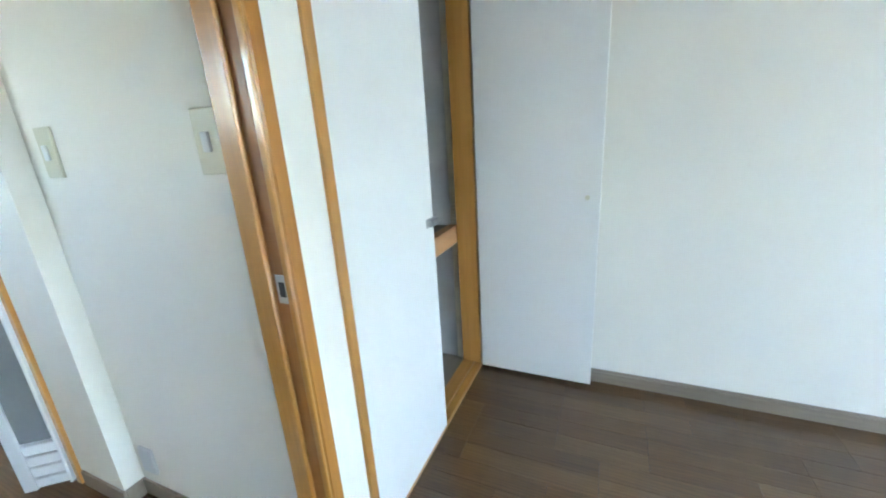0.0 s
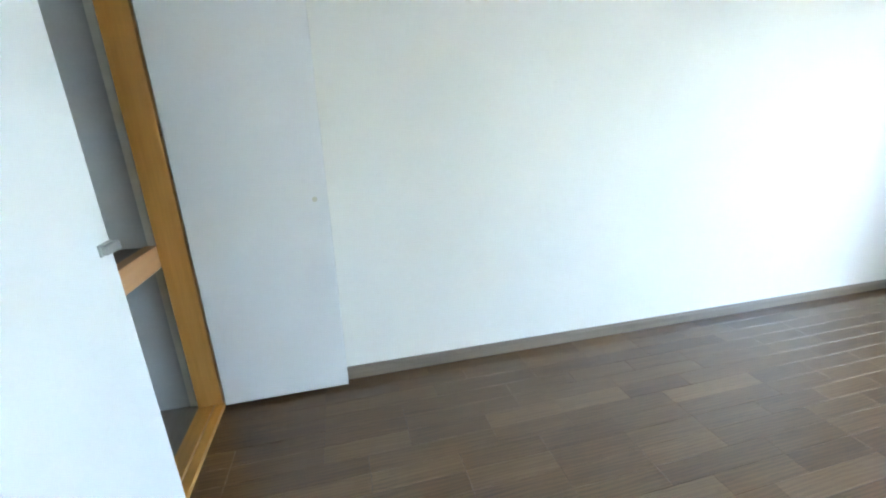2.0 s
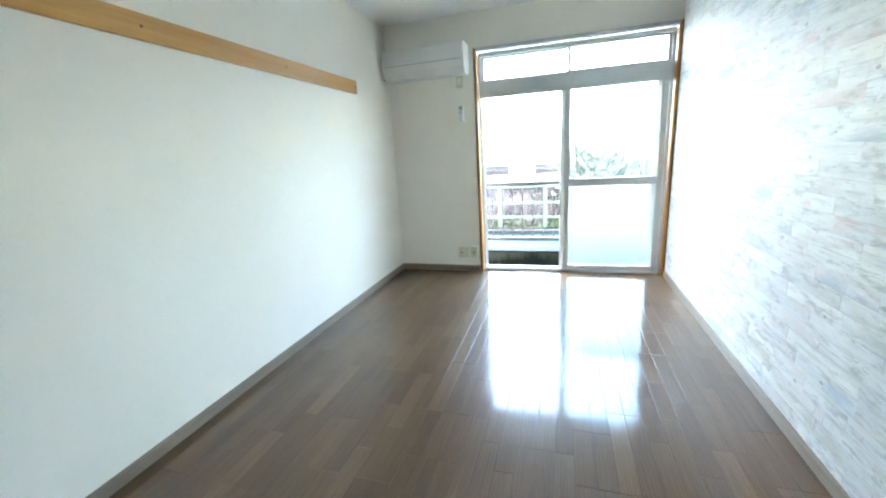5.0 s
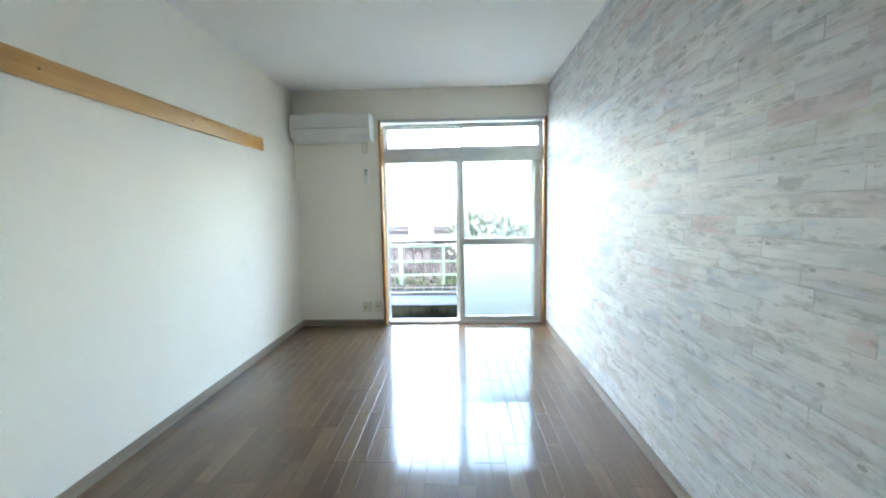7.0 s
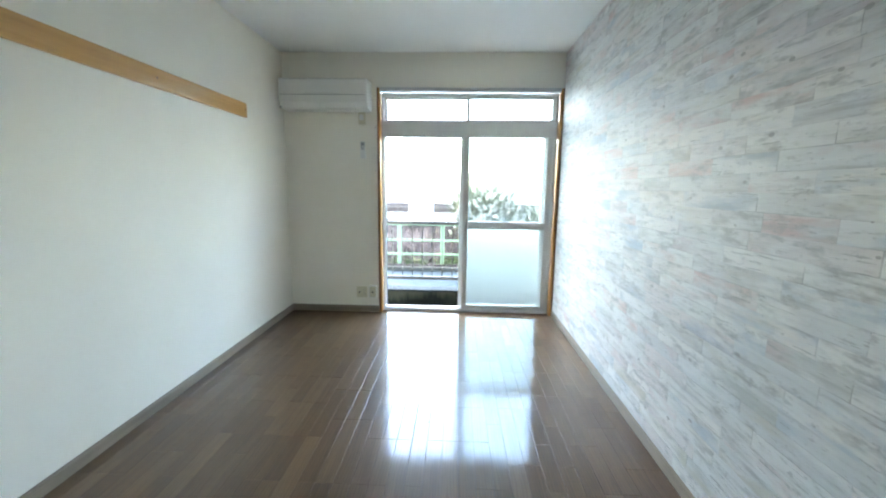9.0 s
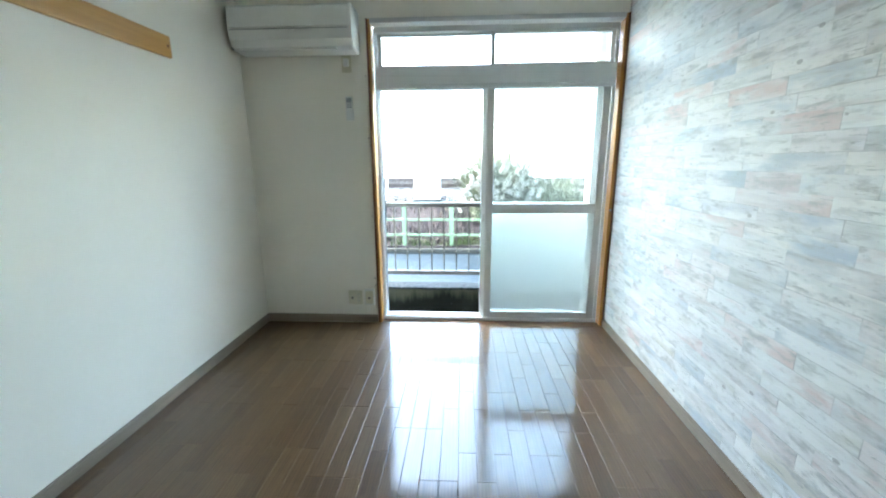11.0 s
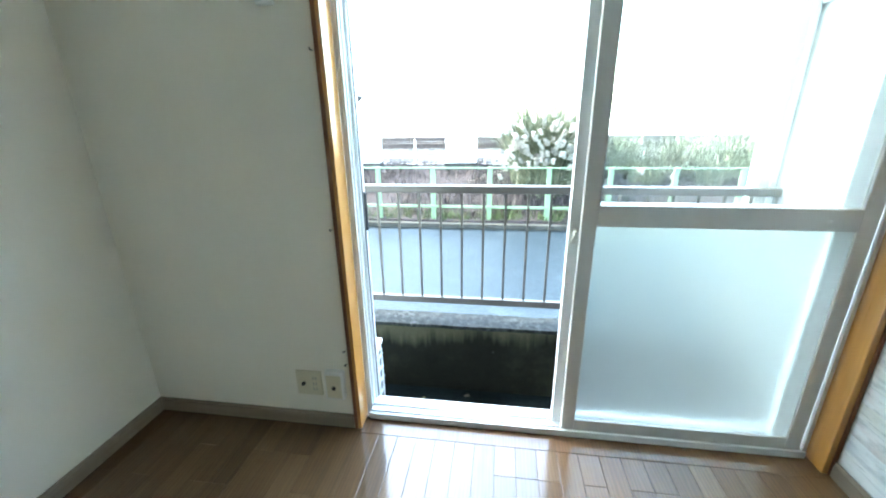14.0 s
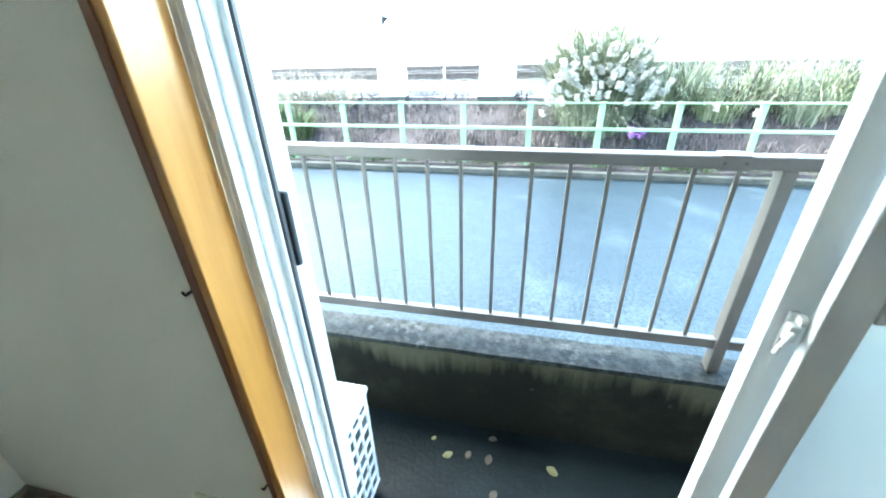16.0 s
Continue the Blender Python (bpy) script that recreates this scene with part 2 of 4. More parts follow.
def frosted_glass():
    m, nt, nodes, links, p = base_mat("frosted_glass")
    p.inputs["Base Color"].default_value = (0.67, 0.725, 0.72, 1)
    p.inputs["Transmission Weight"].default_value = 1.0
    p.inputs["Roughness"].default_value = 0.36
    p.inputs["IOR"].default_value = 1.45
    bump(nt, noise_tex(nt, 300, 2, 0.5), 0.3, 0.0005)
    return m


M_WALL = surface("white_wallpaper", (0.875, 0.836, 0.745), (0.905, 0.868, 0.78), 1.3, 0.75, 0, 260, 0.35, 0.0012, spread=0.05)
M_CEIL = surface("white_ceiling_paper", (0.86, 0.86, 0.84), (0.90, 0.90, 0.88), 1.2, 0.8, 0, 200, 0.3, 0.001, spread=0.05)
M_BOARDS = wallpaper_boards()
M_FLOOR = floor_wood()
M_GAP = surface("dark_floor_joint", (0.02, 0.012, 0.008), (0.035, 0.02, 0.012), 8, 0.4, 0, 200, 0.1)
M_BASE = wood("taupe_baseboard", (0.21, 0.165, 0.12), (0.30, 0.24, 0.18), 0.45, 'Y')
M_BASEX = wood("taupe_baseboard_x", (0.21, 0.165, 0.12), (0.30, 0.24, 0.18), 0.45, 'X')
M_PINE = wood("varnished_yellow_wood", (0.46, 0.203, 0.042), (0.61, 0.296, 0.078), 0.32, 'Z', coat=0.4)
M_PINEX = wood("varnished_yellow_wood_x", (0.46, 0.203, 0.042), (0.61, 0.296, 0.078), 0.32, 'X', coat=0.4)
M_PINEY = wood("varnished_rail_wood", (0.50, 0.25, 0.06), (0.64, 0.35, 0.11), 0.35, 'Y', coat=0.3)
M_BROWN = wood("brown_wood_edge", (0.15, 0.055, 0.02), (0.24, 0.09, 0.035), 0.4, 'Z')
M_CASING = wood("orange_varnished_casing", (0.42, 0.165, 0.030), (0.58, 0.255, 0.055), 0.45, 'Z', coat=0.08)
M_RECESS = wood("recess_shaded_wood", (0.30, 0.115, 0.03), (0.43, 0.19, 0.055), 0.5, "Z", coat=0.05)
M_DOOR = surface("white_door_laminate", (0.84, 0.82, 0.78), (0.87, 0.85, 0.81), 2, 0.42, 0, 300, 0.05, 0.0004, spread=0.03)
M_GREYWALL = surface("grey_plywood_lining", (0.50, 0.49, 0.46), (0.58, 0.57, 0.54), 3, 0.7, 0, 120, 0.15, spread=0.08)
M_CLOSFLOOR = wood("grey_plywood_floor", (0.20, 0.17, 0.13), (0.28, 0.24, 0.19), 0.6, 'X')
M_ALU = surface("silver_grey_aluminium", (0.58, 0.57, 0.55), (0.66, 0.65, 0.63), 5, 0.42, 0.05, 200, 0.06, 0.0004, stretch=(1, 1, 0.15), spread=0.05)
M_ALUW = surface("white_aluminium", (0.74, 0.76, 0.76), (0.80, 0.81, 0.81), 5, 0.4, 0.0, 200, 0.06, 0.0004, spread=0.04)
M_RUBBER = plain("dark_rubber", (0.03, 0.035, 0.04), 0.6)
M_PLASTIC = surface("white_plastic", (0.76, 0.76, 0.73), (0.80, 0.80, 0.77), 4, 0.38, 0, 200, 0.03, 0.0003, spread=0.03)
M_IVORY = surface("ivory_plastic", (0.66, 0.62, 0.47), (0.71, 0.67, 0.52), 5, 0.4, 0, 200, 0.03, 0.0003, spread=0.03)
M_DARK = plain("dark_slot", (0.03, 0.03, 0.03), 0.6)
M_HOLE = plain("black_hole", (0.002, 0.002, 0.002), 0.9)
M_GREY = plain("grey_plastic", (0.33, 0.34, 0.34), 0.45)
M_STEEL = surface("brushed_steel", (0.48, 0.47, 0.45), (0.58, 0.57, 0.55), 12, 0.35, 0.9, 240, 0.06, 0.0003)
M_GLASS = clear_glass()
M_FROST = frosted_glass()
M_CONC = concrete_mat()
# Pale patches imitate the wet coping reflecting the sky.
M_COPING = gritty("rough_weathered_coping", (0.004, 0.005, 0.005), (0.017, 0.019, 0.018), (0.046, 0.050, 0.050), 30, 6, 0.6, 0.60)
# Shade on the balcony floor is put into this near-black wet mortar colour.
M_YARD = surface("shaded_wet_mortar", (0.002, 0.0036, 0.0042), (0.006, 0.009, 0.0105), 3, 0.35, 0, 55, 0.5, 0.004, spread=0.3)
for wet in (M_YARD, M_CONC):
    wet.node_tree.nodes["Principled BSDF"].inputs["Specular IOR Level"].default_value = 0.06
M_RAIL = surface("bronze_aluminium_railing", (0.060, 0.053, 0.047), (0.084, 0.075, 0.068), 6, 0.42, 0.4, 150, 0.06, 0.0004)
# Wet sheen, glints and the sky's blue reflection are put into this base colour.
M_ROAD = gritty("wet_asphalt", (0.0045, 0.0085, 0.0125), (0.013, 0.021, 0.028), (0.020, 0.030, 0.038), 42, 0.9, 0.5, 0.53)
M_ROAD.node_tree.nodes["Principled BSDF"].inputs["Specular IOR Level"].default_value = 0.14
M_COPING.node_tree.nodes["Principled BSDF"].inputs["Specular IOR Level"].default_value = 0.12
M_KERB = surface("grey_kerb_concrete", (0.020, 0.021, 0.019), (0.042, 0.043, 0.040), 4, 0.8, 0, 60, 0.4, 0.003, spread=0.2)
M_GREEN = surface("pale_green_painted_steel", (0.095, 0.155, 0.088), (0.13, 0.20, 0.118), 4, 0.5, 0, 120, 0.08, 0.0006, spread=0.08)
M_SOIL = surface("dry_brown_soil", (0.016, 0.014, 0.0145), (0.034, 0.029, 0.031), 3, 0.95, 0, 30, 0.9, 0.03, spread=0.3)
M_BALLAST = surface("grey_ballast", (0.022, 0.023, 0.026), (0.070, 0.072, 0.078), 9, 0.9, 0, 24, 1.0, 0.05, spread=0.4)
for dull in (M_SOIL, M_BALLAST, M_KERB):
    dull.node_tree.nodes["Principled BSDF"].inputs["Specular IOR Level"].default_value = 0.1
M_RUST = surface("rusty_rail_steel", (0.030, 0.022, 0.019), (0.055, 0.042, 0.036), 8, 0.6, 0.4, 60, 0.2)
M_WHITEPOST = surface("white_painted_steel", (0.70, 0.71, 0.71), (0.80, 0.80, 0.80), 6, 0.55, 0, 100, 0.06)
# White board set to mid grey so that sunlight does not burn it out.
M_PARTITION = surface("greyed_partition_board", (0.20, 0.215, 0.22), (0.25, 0.265, 0.27), 3, 0.6, 0, 100, 0.08)
M_STUCCO = surface("cream_exterior_render", (0.50, 0.49, 0.45), (0.60, 0.59, 0.55), 2, 0.85, 0, 80, 0.5, 0.004)


def leaf_mat(name, stops):
    m, nt, nodes, links, p = base_mat(name)
    geo = nodes.new("ShaderNodeNewGeometry")
    links.new(ramp(nt, geo.outputs["Random Per Island"], stops), p.inputs["Base Color"])
    p.inputs["Roughness"].default_value = 0.7
    p.inputs["Specular IOR Level"].default_value = 0.12
    return m


M_REED = leaf_mat("green_reed_leaves", [(0, (0.050, 0.075, 0.030)), (0.5, (0.100, 0.125, 0.064)), (1, (0.25, 0.23, 0.155))])
M_PAMPAS = leaf_mat("grey_green_pampas_leaves", [(0, (0.055, 0.070, 0.043)), (0.6, (0.105, 0.120, 0.080)), (1, (0.24, 0.23, 0.17))])
M_STRAW = leaf_mat("dry_straw_leaves", [(0, (0.015, 0.013, 0.014)), (0.5, (0.033, 0.028, 0.030)), (1, (0.095, 0.082, 0.076))])
M_PLUME = leaf_mat("white_grass_plumes", [(0, (0.24, 0.235, 0.205)), (1, (0.42, 0.41, 0.37))])
M_BLEACHED = leaf_mat("bleached_dry_reeds", [(0, (0.10, 0.09, 0.07)), (1, (0.22, 0.20, 0.165))])
M_GRASS = leaf_mat("verge_grass_blades", [(0, (0.016, 0.032, 0.010)), (0.6, (0.030, 0.050, 0.017)), (1, (0.060, 0.056, 0.032))])
M_LEAF = leaf_mat("fallen_leaf_yellow", [(0, (0.15, 0.15, 0.08)), (1, (0.18, 0.175, 0.10))])
M_LEAFB = leaf_mat("fallen_leaf_brown", [(0, (0.050, 0.041, 0.036)), (1, (0.085, 0.072, 0.062))])
M_VIOLET = leaf_mat("violet_flowers", [(0, (0.22, 0.09, 0.30)), (1, (0.32, 0.15, 0.40))])

# ---- building helpers ----
def add_box(bm, x0, x1, y0, y1, z0, z1, bev=0.0):
    r = bmesh.ops.create_cube(bm, size=1.0)
    vs = r["verts"]
    for v in vs:
        v.co = Vector(((x0 + x1) / 2 + v.co.x * (x1 - x0), (y0 + y1) / 2 + v.co.y * (y1 - y0), (z0 + z1) / 2 + v.co.z * (z1 - z0)))
    if bev:
        es = list({e for v in vs for e in v.link_edges})
        bmesh.ops.bevel(bm, geom=es, offset=bev, segments=2, affect='EDGES', profile=0.5)


def boxes(*bs, bev=0.0):
    bm = bmesh.new()
    for b in bs:
        add_box(bm, *b, bev=bev)
    return bm


def add_cyl(bm, a, b, r, seg=12, r2=None):
    a, b = Vector(a), Vector(b)
    d = b - a
    m = Matrix.Translation((a + b) / 2) @ d.to_track_quat('Z', 'Y').to_matrix().to_4x4()
    bmesh.ops.create_cone(bm, cap_ends=True, segments=seg, radius1=r, radius2=r if r2 is None else r2, depth=d.length, matrix=m)


def cyl(a, b, r, seg=12, r2=None):
    bm = bmesh.new()
    add_cyl(bm, a, b, r, seg, r2)
    return bm


def part(name, bm, material, parent=None, label="", smooth=False):
    me = bpy.data.meshes.new(name)
    bmesh.ops.recalc_face_normals(bm, faces=bm.faces)
    bm.to_mesh(me)
    bm.free()
    me.materials.append(material)
    if smooth:
        for f in me.polygons:
            f.use_smooth = True
    ob = new(name, me)
    if parent:
        ob.parent = parent
    if label:
        ob["label"] = label
    return ob


def thing(name, label, category, group="", kind=""):
    return tagged(new(name), label, category, group, kind)


def setting(name, bm, material, label, category):
    return tagged(part(name, bm, material), label, category, kind="structure")


W, H, BACK = 2.590, 2.445, -4.20

# ---- room structure ----
setting("wall_left", boxes((-0.12, 0.0, BACK - 0.95, 0.16, -0.1, H)), M_WALL, "long plain white wallpapered wall", "wall")
setting("wall_right", boxes((W, W + 0.12, BACK - 0.12, 0.16, -0.1, H)), M_BOARDS, "wall papered in whitewashed weathered board print", "wall")
setting("wall_window", boxes((0.0, 0.875, 0.0, 0.16, -0.1, H), (0.875, W, 0.0, 0.16, 2.138, H)), M_WALL, "white wallpapered wall around the balcony window", "wall")
setting("wall_back", boxes((0.0, 0.045, BACK - 0.12, BACK, -0.1, H), (0.045, 0.980, BACK - 0.12, BACK, 2.03, H), (0.980, 1.076, BACK - 0.12, BACK, -0.1, H),
                           (1.076, 1.96, BACK - 0.12, BACK, 2.05, H), (1.96, W, BACK - 0.12, BACK, -0.1, H)), M_WALL, "white back wall with closet opening and doorway", "wall")
setting("ceiling", boxes((-0.12, W + 0.12, -7.02, 0.16, H, H + 0.12)), M_CEIL, "plain white papered ceiling", "ceiling")
floor = setting("floor", boxes((0.0, W, BACK - 0.12, 0.07, -0.1, -0.006)), M_GAP, "dark brown varnished narrow board floor", "floor")

# baseboards with a rounded upper edge
def baseboard(name, x0, x1, y0, y1, m):
    bm = boxes((x0, x1, y0, y1, 0.0, 0.05), bev=0.002)
    ax = 0.003
    xx = (x0 + (0 if x0 <= 0.001 or y1 - y0 < 0.03 else ax), x1 - (ax if x0 <= 0.001 and y1 - y0 > 0.03 else 0))
    yy = (y0 + (ax if y1 - y0 < 0.03 else 0), y1)
    add_box(bm, xx[0], xx[1], yy[0], yy[1], 0.05, 0.062, bev=0.002)
    return setting(name, bm, m, "taupe wood-print baseboard along the wall", "baseboard")


baseboard("baseboard_left", 0.0, 0.010, BACK + 0.02, 0.0, M_BASE)
baseboard("baseboard_right", W - 0.010, W, BACK, -0.014, M_BASE)
baseboard("baseboard_window", 0.010, 0.874, -0.010, 0.0, M_BASEX)
baseboard("baseboard_back", 2.02, W - 0.010, BACK, BACK + 0.010, M_BASEX)

# ---- hall beyond the doorway ----
setting("hall_floor", boxes((1.091, W, -6.9, BACK - 0.12, -0.1, -0.004)), M_FLOOR, "dark brown hall floor", "floor")
setting("hall_wall_left", boxes((1.006, 1.091, -5.04, BACK - 0.12, -0.1, H), (1.03, 1.15, -5.30, -5.04, -0.1, H), (1.03, 1.15, -5.96, -5.30, 1.9, H), (1.03, 1.15, -6.9, -5.96, -0.1, H)),
        M_WALL, "white papered hall wall with a projecting pier", "wall")
# The opening is unseen, added so daylight brightens the hall.
setting("hall_wall_right", boxes((W, W + 0.12, -5.75, BACK - 0.12, -0.1, H), (W, W + 0.12, -6.9, -6.15, -0.1, H), (W, W + 0.12, -6.15, -5.75, -0.1, 1.18), (W, W + 0.12, -6.15, -5.75, 1.68, H)), M_WALL,
        "white kitchen side wall with an unseen opening added for daylight", "wall")
setting("hall_wall_end", boxes((1.03, W + 0.12, -7.02, -6.9, -0.1, H)), M_WALL, "plain white wall closing the hall", "wall")
setting("baseboard_hall", boxes((1.091, 1.100, -5.04, BACK - 0.14, 0, 0.06), (1.100, 1.15, -5.04, -5.031, 0, 0.06), (1.15, 1.159, -5.28, -5.031, 0, 0.06), bev=0.002), M_BASE,
        "taupe baseboard in the hall", "baseboard")

# bathroom door
bath = thing("bathroom_door", "pale folding bathroom door with louvre vent at the foot", "door")
part("frame", boxes((1.10, 1.162, -5.325, -5.295, 0, 1.92), (1.10, 1.162, -5.965, -5.935, 0, 1.92), (1.10, 1.162, -5.935, -5.325, 1.89, 1.92), bev=0.003), M_PINE, bath, "orange wooden frame")
for off, turn in ((0.0, -50), (0.034, -50)):
    leaf = part("folding_leaf", boxes((0.0, 0.010, -0.012, 0.012, 0.015, 1.87), (0.100, 0.138, -0.012, 0.012, 0.015, 1.87), bev=0.003), M_ALUW, bath, "white aluminium leaf frame")
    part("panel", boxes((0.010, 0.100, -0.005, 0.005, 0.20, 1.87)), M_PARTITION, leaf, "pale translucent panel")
    for i in range(4):
        part("louvre_slat", boxes((0.010, 0.100, -0.009, 0.009, 0.022 + i * 0.044, 0.056 + i * 0.044), bev=0.003), M_ALUW, leaf)
    leaf.matrix_basis = pose(1.164 - off * 0.8, -5.325 - off, 0.0, 0, 0, turn)

# Small unseen opening added here to keep the folding door bright.
setting("bathroom_wall", boxes((-0.6, -0.5, -6.9, -5.06, -0.1, 1.2), (-0.6, -0.5, -6.9, -5.06, 1.9, H), (-0.6, -0.5, -5.5, -5.06, 1.2, 1.9), (-0.6, -0.5, -6.9, -6.4, 1.2, 1.9),
                               (-0.5, 1.03, -5.11, -5.05, -0.1, H), (-0.6, 1.03, -7.02, -6.9, -0.1, H)), M_PLASTIC, "white bathroom walls with a small unseen opening added for daylight", "wall")
setting("bathroom_floor", boxes((-0.6, 1.03, -6.9, -5.06, -0.15, -0.02)), M_PLASTIC, "white bathroom floor", "floor")
setting("bathroom_ceiling", boxes((-0.6, -0.12, -7.02, -5.05, H, H + 0.12)), M_PLASTIC, "white bathroom ceiling", "ceiling")
# hall switches
def switch_plate(name, label, y, z, x=1.091):
    s = thing(name, label, "switch")
    part("plate", boxes((x, x + 0.008, y - 0.035, y + 0.035, z - 0.06, z + 0.06), bev=0.003), M_IVORY, s)
    part("rocker", boxes((x + 0.008, x + 0.014, y - 0.010, y + 0.010, z - 0.018, z + 0.018), bev=0.002), M_PLASTIC, s, "white rocker")


switch_plate("light_switch", "ivory light switch plate beside the door frame", -4.352, 1.108)
switch_plate("light_switch", "faint ivory switch plate near the hall pier", -4.925, 1.108)
cov = thing("cable_cover", "small white cover plate low on the hall wall", "cover plate")
part("plate", boxes((1.091, 1.101, -5.00, -4.93, 0.11, 0.205), bev=0.004), M_PLASTIC, cov)

# ---- doorway frame ----
dfr = thing("door_1", "varnished orange wooden door frame with steel strike plate", "door frame", kind="structure")
for sx, x in ((1, 1.076), (-1, 1.96)):
    part("casing", boxes((min(x, x + sx * 0.032), max(x, x + sx * 0.032), BACK - 0.095, BACK + 0.006, 0, 2.05), bev=0.003), M_PINE, dfr)
    part("rebate", boxes((min(x + sx * 0.032, x + sx * 0.044), max(x + sx * 0.032, x + sx * 0.044), BACK - 0.095, BACK - 0.044, 0, 2.018), bev=0.004), M_PINE, dfr)
    part("stop", boxes((min(x + sx * 0.032, x + sx * 0.040), max(x + sx * 0.032, x + sx * 0.040), BACK - 0.009, BACK + 0.006, 0, 2.018), bev=0.003), M_PINE, dfr)
    xx = sorted((x + sx * 0.032, x + sx * 0.0332))
    # Shade in the rebate is put into this redder, darker wood tone.
    part("latch_face", boxes((xx[0], xx[1], BACK - 0.0435, BACK - 0.0095, 0, 2.018)), M_RECESS, dfr, "latch face coloured darker for the recess shade")
    part("front_face", boxes((min(x + sx * 0.002, x + sx * 0.030), max(x + sx * 0.002, x + sx * 0.030), BACK + 0.006, BACK + 0.0085, 0, 2.048), bev=0.001), M_CASING, dfr, "orange front face")
part("head", boxes((1.108, 1.928, BACK - 0.095, BACK + 0.008, 2.018, 2.05), bev=0.004), M_CASING, dfr)
strike = part("strike_plate", boxes((1.1092, 1.1112, BACK - 0.036, BACK - 0.008, 0.804, 0.862), bev=0.001), M_STEEL, dfr, "steel strike plate")
part("latch_hole", boxes((1.1112, 1.1120, BACK - 0.029, BACK - 0.015, 0.818, 0.848)), M_DARK, strike)

# ---- closet ----
setting("closet_lining", boxes((0.0, 0.04, BACK - 0.83, BACK - 0.121, 0.025, H), (0.04, 0.995, BACK - 0.86, BACK - 0.83, 0.025, H), (0.995, 1.005, BACK - 0.86, BACK - 0.12, 0.025, H)), M_GREYWALL,
        "grey plywood lining inside the closet", "wall")
setting("closet_floor", boxes((0.0, 1.005, BACK - 0.86, BACK - 0.085, -0.05, 0.025)), M_CLOSFLOOR, "grey-brown plywood closet floor", "floor")
cfr = thing("closet_frame", "varnished yellow wooden closet frame with sill", "closet frame", kind="structure")
part("jamb", boxes((0.045, 0.07, BACK - 0.085, BACK + 0.004, 0.03, 2.03), bev=0.002), M_PINE, cfr)
part("jamb", boxes((0.953, 0.980, BACK - 0.085, BACK + 0.010, 0.0, 2.03), bev=0.002), M_PINE, cfr)
part("sill", boxes((0.045, 0.953, BACK - 0.085, BACK - 0.03, 0.0, 0.030), (0.045, 0.953, BACK - 0.028, BACK + 0.004, 0.0, 0.022), bev=0.002), M_PINEX, cfr)
part("head", boxes((0.07, 0.953, BACK - 0.085, BACK + 0.004, 2.0, 2.03), bev=0.002), M_PINEX, cfr)
shelf = thing("closet_shelf", "mid-height plywood closet shelf with orange wood front edge", "shelf")
part("board", boxes((0.04, 0.995, BACK - 0.83, BACK - 0.13, 0.680, 0.695)), M_CLOSFLOOR, shelf)
part("front_edge", boxes((0.045, 0.995, BACK - 0.13, BACK - 0.09, 0.622, 0.702), bev=0.003), wood("orange_shelf_edge", (0.46, 0.23, 0.10), (0.56, 0.31, 0.15), 0.45, 'X'), shelf, "orange wood edge")


def closet_door(label):
    d = thing("closet_door", label, "closet door", "closet doors")
    part("panel", boxes((0.0, 0.453, -0.026, 0.0, 0.0, 1.965), bev=0.0015), M_DOOR, d)
    h = part("handle", boxes((0.400, 0.457, 0.0, 0.004, 0.786, 0.814), bev=0.001), M_STEEL, d, "small grey metal pull")
    part("lip", boxes((0.404, 0.461, 0.004, 0.018, 0.789, 0.811), bev=0.003), M_STEEL, h)
    return d


d1 = closet_door("closed white closet door with a grey edge pull")
d1.matrix_basis = Matrix.Translation((0.952, BACK + 0.010, 0.027)) @ Matrix.Diagonal((-1, 1, 1, 1))
d2 = thing("closet_door", "white closet door standing open against the wall", "closet door", "closet doors")
part("panel", boxes((0.0, 0.482, -0.026, 0.0, 0.0, 1.965), bev=0.0015), M_DOOR, d2)
kb = part("knob", cyl((0.437, 0.0, 0.812), (0.437, 0.012, 0.812), 0.006, 12), M_STEEL, d2, "small metal knob")
part("cap", cyl((0.437, 0.012, 0.812), (0.437, 0.018, 0.812), 0.009, 12), M_IVORY, kb)
d2.matrix_basis = pose(0.071, BACK + 0.015, 0.022, 0, 0, 90) @ Matrix.Diagonal((1, -1, 1, 1))

# ---- picture rail ----
rail = thing("hanging_rail", "orange varnished wooden hanging rail along the wall", "rail")
part("board", boxes((0.0, 0.022, -3.35, -0.70, 1.747, 1.852), bev=0.004), M_PINEY, rail)
for yy in (-0.725, -1.60, -2.50, -3.30):
    part("screw_cap", cyl((0.0215, yy, 1.80), (0.0245, yy, 1.80), 0.007, 12), M_BROWN, rail, "dark screw cap")

# ---- window ----
win = thing("window_1", "aluminium balcony sliding window with transom, left half open", "window", kind="structure")
wl, wr, wt = 0.906, 2.560, 2.108
part("wood_jamb", boxes((0.877, wl, 0.010, 0.092, 0.0, 2.138), bev=0.002), M_PINE, win, "varnished yellow wood jamb")
part("jamb_edge", boxes((0.879, 0.893, 0.006, 0.010, 0.0, 2.141), bev=0.0015), M_BROWN, win, "dark brown front edge")
part("wood_jamb", boxes((wr, W - 0.002, 0.010, 0.092, 0.0, 2.138), bev=0.002), M_PINE, win, "varnished yellow wood jamb")
part("jamb_edge", boxes((wr + 0.018, W - 0.001, 0.003, 0.010, 0.0, 2.141), bev=0.0015), M_BROWN, win, "dark brown front edge")
part("wood_head", boxes((wl, wr, -0.006, 0.072, wt, 2.138), bev=0.002), M_ALU, win, "brown wood head")
